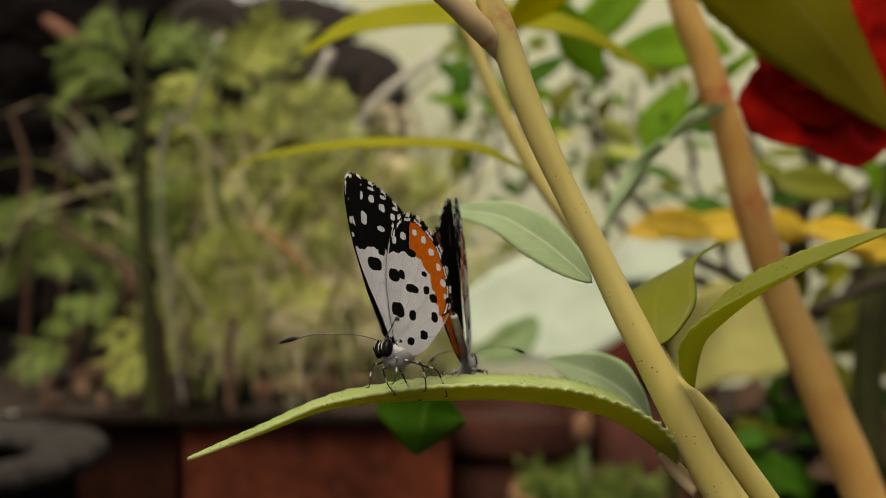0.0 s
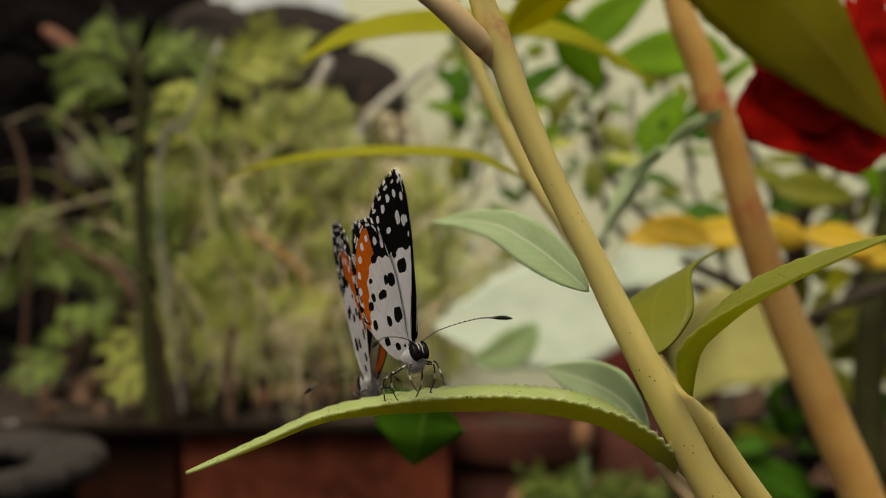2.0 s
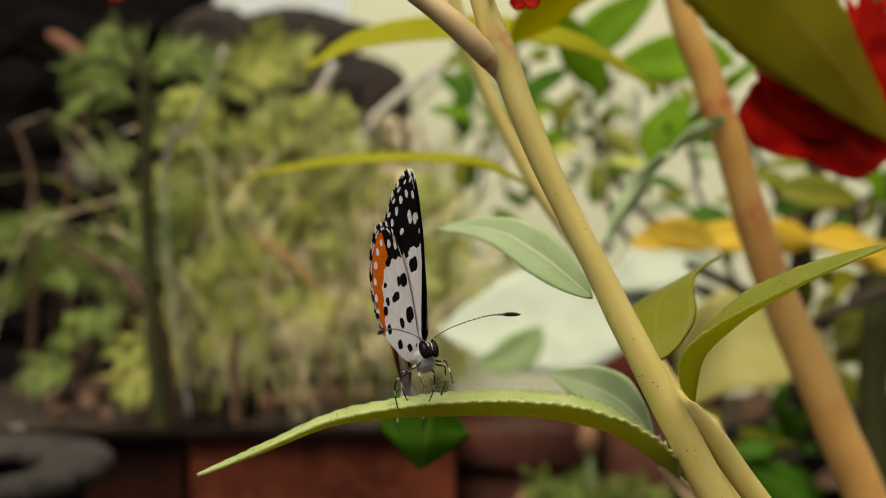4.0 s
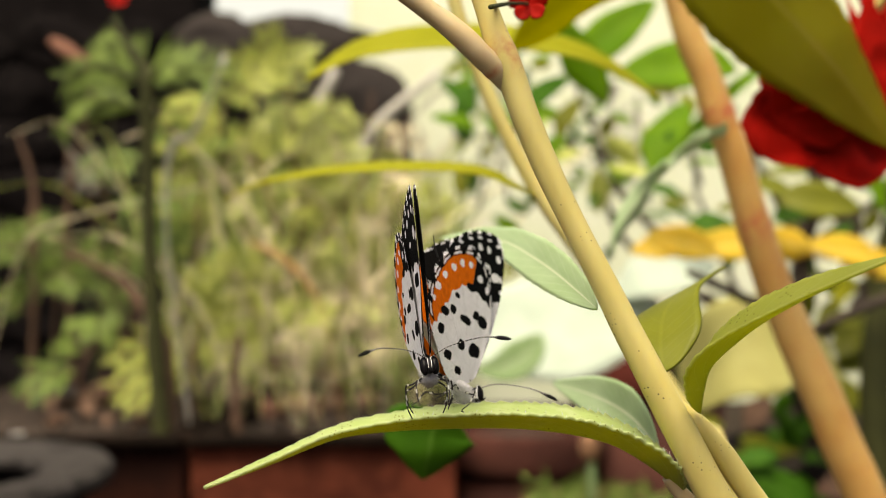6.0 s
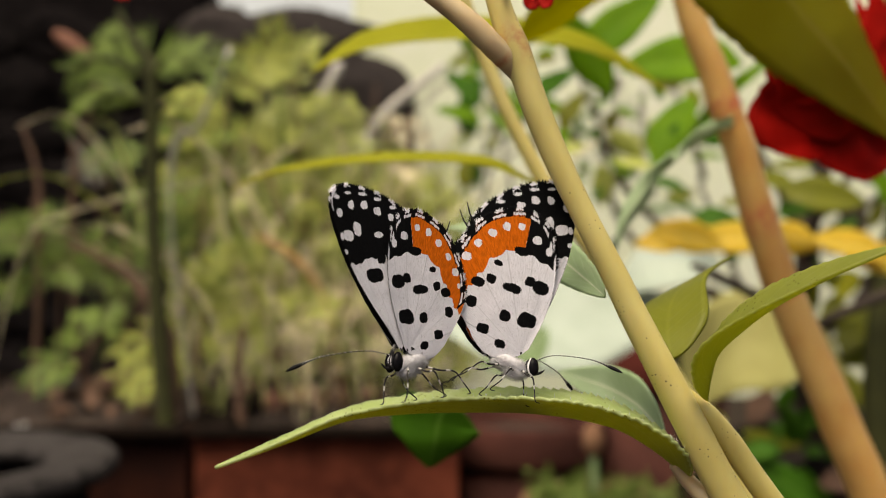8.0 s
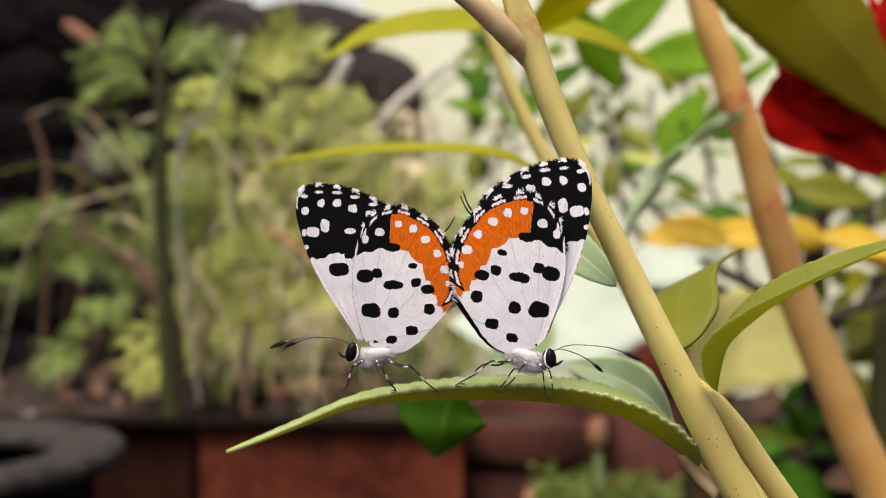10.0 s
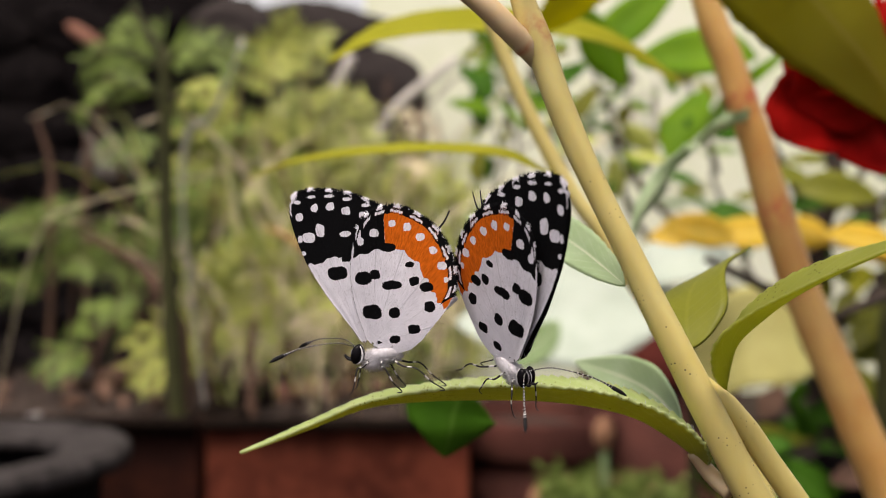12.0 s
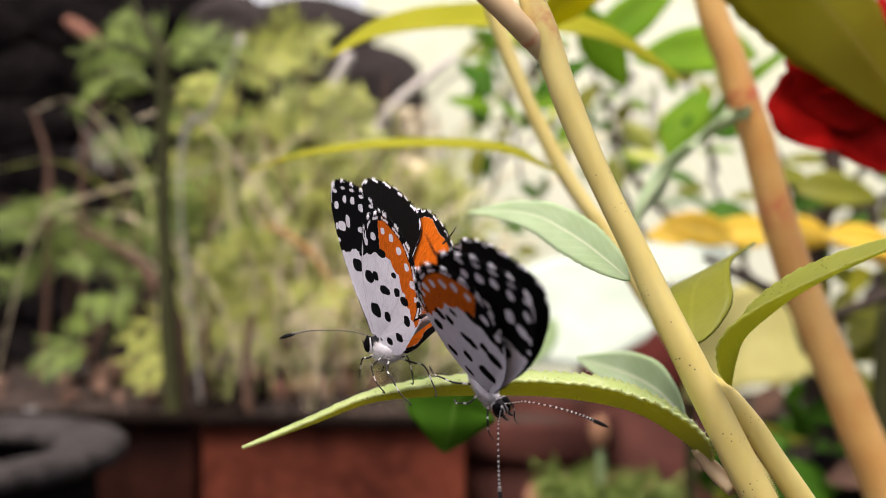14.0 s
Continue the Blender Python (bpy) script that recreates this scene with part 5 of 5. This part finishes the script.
def wing_mesh(name, base, outline, under, upper, side, camber, belly=0.0, fringe=(0.42, 0.78)):
    """A thin cambered wing fanning out from its base. side: +1 left wing, -1 right wing (its underside faces outwards)."""
    rng = random.Random(len(name))
    n, m = 250, 84
    rim = spline([(f, u, 0) for f, u in outline], n)
    rim = [v + (v - Vector((*base, 0))).normalized() * rng.uniform(-0.10, 0.10) * (1 if 0.2 < i / n < 0.9 else 0.2) for i, v in enumerate(rim)]
    rimxy = np.array([(v.x, v.y) for v in rim])
    verts, faces, uvs, dark, warm, mats = [], [], [], [], [], []
    for sheet, fields in ((1, under), (-1, upper)):
        for i, v in enumerate(rim):
            s = i / n
            for j in range(m + 1):
                rho = 0.02 + 0.98 * (j / m) ** 0.9
                f, u = base[0] + (v.x - base[0]) * rho, base[1] + (v.y - base[1]) * rho
                edge = math.sqrt(((rimxy - (f, u)) ** 2).sum(1).min()) if rho > 0.55 else 9.0
                bend = camber * math.sin(math.pi * s) * rho * 0.55 + 0.10 * math.sin(s * 26) * rho * (1 - rho) + 0.15 * rho * rho * math.sin(s * 5 + 1)
                y = side * (bend + 0.08 * max(0.0, 6.8 - f) * (1 - math.exp(-max(u + 1.2, 0.0) / 2.2)) + belly * rho * math.exp(-((s - 0.93) / 0.13) ** 2) + sheet * 0.03 * (1 - 0.6 * rho))
                verts.append((f * MM, y * MM, u * MM))
                d, w = fields(f, u, rho, edge, s)
                dark.append(d)
                warm.append(w)
                uvs.append((s, rho))
    k = (n + 1) * (m + 1)
    for sheet in (0, 1):
        for i in range(n):
            for j in range(m):
                a = sheet * k + i * (m + 1) + j
                q = (a, a + 1, a + m + 2, a + m + 1)
                faces.append(q if (sheet == 0) == (side > 0) else q[::-1])
                mats.append(sheet)
    for i in range(n):
        a, b = i * (m + 1) + m, (i + 1) * (m + 1) + m
        faces.append((a, b, b + k, a + k))
        mats.append(0)
    for i0 in (0, n):
        for j in range(m):
            a = i0 * (m + 1) + j
            faces.append((a, a + 1, a + 1 + k, a + k))
            mats.append(0)
    # fringe of hair-like scales along the outer margin
    for i in range(int(n * fringe[0]), int(n * fringe[1])):
        along = (rim[i + 1] - rim[i - 1]).normalized()
        out = Vector((along.y, -along.x, 0))
        if out.dot(rim[i] - Vector((*base, 0))) < 0:
            out = -out
        y = verts[i * (m + 1) + m][1]
        d, w = under(rim[i].x, rim[i].y, 1.0, 0.05, i / n)
        for q in range(4):
            p = rim[i] + along * rng.uniform(-0.13, 0.13) - out * 0.06
            tip = p + out * rng.uniform(0.16, 0.42) + along * rng.gauss(0, 0.09)
            a = len(verts)
            for v, dy in ((p + along * 0.045, 0.012), (p - along * 0.045, 0.012), (p, -0.02), (tip, 0.0)):
                verts.append((v.x * MM, y + side * dy * MM, v.y * MM))
                dark.append(0.4 if d > -0.13 else -0.4)
                warm.append(-9.0)
                uvs.append((i / n, 1.0))
            faces.extend(((a, a + 1, a + 3), (a + 1, a + 2, a + 3), (a + 2, a, a + 3)))
            mats.extend((0, 0, 0))
    me = bpy.data.meshes.new(name)
    me.from_pydata(verts, [], faces)
    me.materials.append(M_WING)
    me.materials.append(M_WING_UP)
    me.polygons.foreach_set("material_index", mats)
    for nm, vals in (("dark", dark), ("warm", warm)):
        at = me.attributes.new(nm, "FLOAT", "POINT")
        at.data.foreach_set("value", vals)
    layer = me.uv_layers.new(name="UVMap")
    loop_v = np.zeros(len(me.loops), dtype=np.int32)
    me.loops.foreach_get("vertex_index", loop_v)
    layer.data.foreach_set("uv", np.array(uvs)[loop_v].ravel())
    me.shade_smooth()
    me.update()
    return me


WINGS = {}


def wings():
    for side, nm in ((1, "left"), (-1, "right")):
        WINGS[side, "fore"] = wing_mesh("forewing", (2.0, 0.6), FORE, fore_fields, fore_upper, side, 0.0)
        WINGS[side, "hind"] = wing_mesh("hindwing", (1.2, 0.5), HIND, hind_fields, hind_upper, side, 0.2, 0.2, (0.17, 0.80))


def fur(bm, rng, count, centre, size, length, turn=0.0, back=0.6):
    """Short tapered hairs standing out of an oval."""
    for k in range(count):
        d = Vector((rng.gauss(0, 1), rng.gauss(0, 1), rng.gauss(0, 1))).normalized()
        p = Vector(centre) + Vector((d.x * size[0], d.y * size[1], d.z * size[2]))
        out = (d + Vector((-back, 0, -0.25)) * rng.uniform(0.3, 1.0)).normalized()
        a = out.orthogonal().normalized() * 0.024 * MM
        b = out.cross(a)
        tip = p + out * length * rng.uniform(0.5, 1.3)
        v = [bm.verts.new(x) for x in (p + a, p - a * 0.5 + b, p - a * 0.5 - b, tip)]
        for tri in ((0, 1, 3), (1, 2, 3), (2, 0, 3)):
            bm.faces.new([v[i] for i in tri])


def mm(*v):
    return Vector(v) * MM


def butterfly(label, seed, fore_scale, hind_scale, splay):
    rng = random.Random(seed)
    t = thing("butterfly", label, "butterfly", "pair of butterflies")
    bm = bmesh.new()
    ball(bm, mm(0.3, 0, -0.62), mm(2.0, 0.72, 0.82), (0, 12, 0), 3, 0.08, 2.5, seed)
    ball(bm, mm(1.0, 0, -1.35), mm(1.35, 0.62, 0.72), (0, 18, 0), 3, 0.08, 2.5, seed + 3)
    part("thorax", bm, M_BODY, t, "white furry thorax")
    bm = bmesh.new()
    tube(bm, [mm(-0.8, 0, 0.2), mm(-3.0, 0, 1.7), mm(-5.6, 0, 3.7), mm(-7.9, 0, 5.2)], (0.45 * MM, 0.48 * MM, 0.5 * MM, 0.4 * MM), n=30, sides=16, bumpy=0.04)
    part("abdomen", bm, M_BODY, t, "slender pale abdomen")
    bm = bmesh.new()
    tube(bm, [mm(0.6, 0, 0.75), mm(-1.2, 0, 0.95), mm(-3.3, 0, 2.4), mm(-5.8, 0, 4.3), mm(-7.8, 0, 5.5)], (0.45 * MM, 0.42 * MM, 0.42 * MM, 0.4 * MM, 0.25 * MM), n=30, sides=12)
    part("back", bm, M_BODY_DARK, t, "black upper side of the body")
    bm = bmesh.new()
    fur(bm, rng, 1700, mm(0.2, 0, -0.72), mm(1.95, 0.66, 0.72), 0.46 * MM)
    fur(bm, rng, 800, mm(1.0, 0, -1.4), mm(1.3, 0.6, 0.7), 0.5 * MM)
    fur(bm, rng, 160, mm(-1.6, 0, -0.1), mm(1.2, 0.45, 0.45), 0.45 * MM)
    tagged(part("fur", bm, M_FUR, t, "fine white hairs"), kind="stuff")
    bm = bmesh.new()
    ball(bm, mm(2.7, 0, -0.45), mm(0.66, 0.66, 0.80), (0, 0, 0), 3, 0.05)
    head = part("head", bm, M_BODY_DARK, t, "black head with white lines")
    for s in (1, -1):
        bm = bmesh.new()
        ball(bm, mm(2.88, 0.53 * s, -0.45), mm(0.60, 0.47, 1.02), (0, -14, 0), 3)
        part("eye", bm, M_EYE, head, "large oval black eye")
        rod("eye_rim", [mm(2.45, 0.58 * s, 0.42), mm(2.22, 0.66 * s, -0.40), mm(2.42, 0.62 * s, -1.20), mm(2.95, 0.5 * s, -1.48)], (0.08 * MM, 0.12 * MM, 0.11 * MM, 0.07 * MM), M_FUR, head, "white scales behind the eye", n=12, sides=8)
        rod("face_line", [mm(3.0, 0.16 * s, 0.38), mm(3.45, 0.18 * s, -0.1), mm(3.5, 0.17 * s, -0.8)], (0.03 * MM, 0.04 * MM, 0.025 * MM), M_FUR, head, "white line on the face", n=10, sides=8)
        rod("palp", [mm(3.2, 0.3 * s, -1.0), mm(3.8, 0.34 * s, -0.9), mm(4.25, 0.4 * s, -0.45)], (0.16 * MM, 0.14 * MM, 0.05 * MM), M_BODY_DARK, head, n=10, sides=8)
        sp = splay[0] if s > 0 else splay[1]
        a = rod("antenna", [mm(3.1, 0.25 * s, 0.35), mm(4.6, 0.25 * s + 1.9 * s * sp, 1.0), mm(7.6, 0.25 * s + 4.6 * s * sp, 0.9), mm(9.6, 0.25 * s + 6.2 * s * sp, 0.25), mm(10.6, 0.25 * s + 7.0 * s * sp, -0.2)],
                (0.06 * MM, 0.055 * MM, 0.055 * MM, 0.055 * MM, 0.06 * MM, 0.08 * MM, 0.22 * MM, 0.20 * MM, 0.07 * MM), M_BAND, t, "thin banded antenna with a dark club", n=60, sides=8)
        legs = ((1.6, 2.7, 3.4, 1.5, 1.5), (0.2, -0.3, -1.9, 2.4, 1.9), (-1.1, -3.6, -6.3, 2.2, 1.7))
        for x0, x1, x2, y1, y2 in legs:
            jx = rng.uniform(-0.3, 0.3)
            rod("leg", [mm(x0, 0.6 * s, -1.2), mm((x0 + x1) / 2 + jx, y1 * 0.75 * s, -1.7), mm(x1, y1 * s, -2.1 + 0.4 * rng.random()), mm((x1 + x2) / 2, (y1 + y2) / 2 * s * 1.1, -3.3), mm(x2, y2 * s, -4.3), mm(x2 + 0.5, y2 * s, -4.42)],
                (0.11 * MM, 0.10 * MM, 0.085 * MM, 0.07 * MM, 0.06 * MM, 0.045 * MM), M_LEG, t, "thin black-and-white banded leg", n=30, sides=8)
    made = {}
    for s in (1, -1):
        f = new("forewing", WINGS[s, "fore"])
        tagged(f, "black-tipped white forewing with white spots")
        f.parent, f.scale = t, (fore_scale,) * 3
        h = new("hindwing", WINGS[s, "hind"])
        tagged(h, "white black-spotted hindwing with orange border")
        h.parent, h.scale = t, (hind_scale,) * 3
        tl = rod("tail", [mm(-6.2, 0, 12.3), mm(-7.0, 0.1 * s, 13.2), mm(-7.6, 0.2 * s, 14.3)], (0.10 * MM, 0.08 * MM, 0.05 * MM), M_BODY_DARK, h, "thin black tail", n=10, sides=6)
        made[s] = (f, h)
    return t, made


ground()
cream_wall()
stone_wall()
backdrop()
TOP = planter(-0.205, 0.00491, M_POT, "terracotta planter filled with dark soil")
# same planter continued as a second piece, darkened in colour for shade
planter(-0.62, -0.2105, M_POT_SHADED, "left stretch of the planter in a shaded clay colour, filled with dark soil")
lidded_pot()
back_garden(TOP)
grass_clumps(TOP)
sticks(TOP)
dry_flower_head(TOP)
dry_grass()
litter(TOP)
dry_leaves(TOP)
small_pots()
shrub()
second_balsam()
broad_plant()
PLANT, PERCH, PERCH_AT = balsam()
red_flower()
far_flowers(TOP)
wings()
FIRST, FIRST_WINGS = butterfly("red pierrot butterfly, smaller, standing on the leaf edge", 1, 1.0, 1.0, (1.0, 1.0))
SECOND, SECOND_WINGS = butterfly("red pierrot butterfly, larger, joined to its mate at the tail", 2, 1.14, 1.10, (0.9, 0.9))

# seconds, place in mm, yaw, pitch, roll
FIRST_ROWS = [
    (0, -4.52, 99.55, -10.49, 236.1, -14.9, 11.7),
    (0.5, -3.57, 98.88, -9.56, 258.5, -22.8, 3.9),
    (1, -4.01, 97.41, -9.67, 254.9, -21.2, 8.3),
    (1.5, -3.71, 98.92, -9.69, 280.3, -21.1, 5.5),
    (2, -3.10, 99.20, -9.74, 290.8, -16.4, 9.1),
    (2.5, -2.22, 98.52, -9.50, 297.8, -23.3, 11.9),
    (3, -2.58, 98.70, -9.15, 298.5, -26.8, 6.6),
    (5.5, -2.52, 96.57, -8.88, 272.0, -10.6, 1.8),
    (6, -2.47, 98.57, -9.24, 276.0, -16.8, 5.5),
    (6.5, -3.06, 96.43, -9.09, 252.4, -10.0, 7.0),
    (7, -3.91, 95.81, -9.41, 242.0, -6.8, 4.6),
    (7.5, -4.40, 95.29, -9.40, 235.1, -2.7, 10.1),
    (8, -4.76, 94.73, -9.24, 229.4, -1.5, 9.6),
    (10.5, -9.99, 99.26, -10.46, 180.7, -1.8, 1.9),
    (11, -9.88, 99.55, -10.44, 185.0, 0.6, -1.5),
    (11.5, -10.11, 99.90, -10.24, 188.2, 0.5, 0.5),
    (12, -10.19, 98.31, -10.24, 178.0, 2.8, -0.4),
    (12.5, -10.24, 99.60, -10.45, 160.4, 1.5, -5.6),
    (13, -10.66, 99.53, -10.38, 151.5, 0.5, -5.3),
    (13.5, -10.82, 99.88, -10.53, 154.5, -0.8, -7.9),
    (13.8, -10.52, 100.73, -10.79, 143.7, -12.7, -12.4),
    (14, -10.41, 100.92, -10.93, 130.8, -10.0, -10.5),
]
SECOND_ROWS = [
    (0, 2.94, 118.22, -13.64, 81.5, 4.9, -6.5),
    (0.5, 0.68, 119.79, -13.92, 82.0, 3.9, -7.0),
    (1, -0.96, 118.92, -14.21, 82.5, 5.3, -5.0),
    (1.5, -6.20, 117.92, -15.15, 103.0, 21.0, -5.3),
    (2, -8.58, 116.77, -14.61, 107.0, 13.1, -4.5),
    (2.5, -9.43, 116.80, -15.20, 109.5, 11.7, -5.9),
    (3, -8.89, 115.56, -15.97, 109.0, 19.4, -12.7),
    (5.5, 0.97, 117.35, -13.47, 55.1, 23.5, 1.9),
    (6, 1.19, 110.86, -12.54, 45.9, 23.3, -18.0),
    (6.5, 2.47, 108.45, -11.40, 29.8, 22.6, -15.3),
    (7, 4.20, 105.48, -11.52, 20.4, 22.9, -11.3),
    (7.5, 4.58, 103.57, -10.36, 25.5, 15.3, -17.3),
    (8, 5.31, 102.30, -10.12, 12.4, 15.6, -16.4),
    (10.5, 5.51, 96.65, -10.24, 7.0, 6.4, -12.0),
    (11, 5.43, 96.79, -10.05, 8.5, 5.8, -11.6),
    (11.5, 5.14, 97.30, -9.77, 10.3, 6.6, -12.0),
    (12, 2.94, 96.21, -11.10, -50.4, 22.7, 11.2),
    (12.5, 0.36, 93.34, -11.59, -63.5, 30.4, -3.8),
    (13, 0.03, 93.03, -11.37, -63.8, 29.9, -2.5),
    (13.5, -0.39, 94.86, -12.02, -64.2, 33.7, -2.7),
    (13.8, -0.09, 90.08, -13.40, -55.2, 45.8, 12.9),
    (14, -0.36, 89.75, -13.30, -34.8, 40.6, 42.0),
]
# seconds, opening of the left and the right wings in degrees
FIRST_OPEN = [(0, 0.3, 0.9), (1, 0.4, 1.1), (1.5, 0.8, 0.6), (2, 1.5, 0.3), (3, 1.2, 0.3), (5.5, 1.9, 1.9), (6, 1.2, 1.3), (6.5, 0.4, 1.0), (7, 0.3, 0.6), (8, 0.3, 0.4), (11.5, 0.3, 0.3), (12, 0.3, 2), (12.5, 0.3, 12), (13, 0.3, 15), (13.5, 0.5, 16), (13.8, 0.7, 15), (14, 1, 13)]
SECOND_OPEN = [(0, 2, 0.5), (0.5, 2.5, 0.5), (1, 4, 0.5), (1.5, 3, 25), (2, 3, 5), (3, 2, 2), (5.5, 0.9, 1.5), (6.0, 3.6, 6.0), (6.5, 2.8, 4.6), (7.0, 3.1, 5.1), (7.5, 2.9, 4.8), (8.0, 2.6, 4.4), (10.5, 0.9, 1.6), (11.5, 0.8, 1.4), (12.0, 0.2, 0.1), (12.5, 0.2, 0.1), (13.5, 0.2, 0.1), (13.8, 2, 0.1), (14.0, 4, 0.1)]

# seconds, spread of the first one's wings towards the rear in degrees
FIRST_SPREAD = [(0, 1.5), (1, 2), (1.5, 2), (2, 1.5), (3, 1), (5.5, 2.6), (6, 1.0), (6.5, 0.4), (7, 0), (14, 0)]

# seconds, turn of the forewings of the second in degrees
SECOND_FORE = [(0, -11), (3, -11), (5.5, -11.0), (6.0, -15.7), (6.5, -18.9), (7.0, -19.1), (7.5, -19.7), (8.0, -19.7), (10.5, -16.0), (11.5, -15.7), (12.0, -17.1), (12.5, -17.2), (13.5, -17.6), (13.8, -13.8), (14.0, -17.1)]


def wing_rows(opening, side, turns, lag, spread):
    rows = []
    for t, left, right in opening:
        a = left if side > 0 else right
        turn = float(np.interp(t, *turns))
        rows.append((t, pose(0, side * 0.05 * MM, 0, -side * (a + lag), turn, -side * float(np.interp(t, *spread)))))
    return rows

# seconds, yaw and dip of the leaf that bears the pair, in degrees
PERCH_TURN = [(0.0, 3.4, 0.66), (0.5, 2.2, 0.65), (1.0, 1.13, -0.24), (1.5, 1.42, -0.13), (2.0, 1.92, 0.02), (2.5, 0.9, 0.03), (3.0, 2.13, 0.24), (5.5, 0.15, 0.33), (6.0, 0.18, -0.12), (6.5, -0.46, -0.08), (7.0, 0.01, 0.07), (7.5, -0.38, -0.16), (8.0, -0.25, 0.37), (10.5, -1.97, 0.05), (11.0, -2.51, -0.02), (11.5, -2.63, 0.01), (12.0, -2.32, -0.06), (12.5, -2.45, -0.25), (13.0, -2.77, -0.19), (13.5, -3.01, -0.3), (14.0, -2.73, -0.37)]


def motions():
    for ob, rows in ((FIRST, FIRST_ROWS), (SECOND, SECOND_ROWS)):
        walk(ob, [(t, pose(x * MM, y * MM, EYE + z * MM, r, p, w)) for t, x, y, z, w, p, r in rows])
    still = ((0, 14), (0, 0))
    for made, opening, fore_turns, spread in ((FIRST_WINGS, FIRST_OPEN, still, tuple(zip(*FIRST_SPREAD))), (SECOND_WINGS, SECOND_OPEN, tuple(zip(*SECOND_FORE)), still)):
        for side in (1, -1):
            fore, hind = made[side]
            walk(fore, wing_rows(opening, side, fore_turns, 0.0, spread))
            walk(hind, wing_rows(opening, side, still, 0.7, spread))
    walk(PERCH, [(t, pose(*PERCH_AT, 0, b, a)) for t, a, b in PERCH_TURN])


motions()
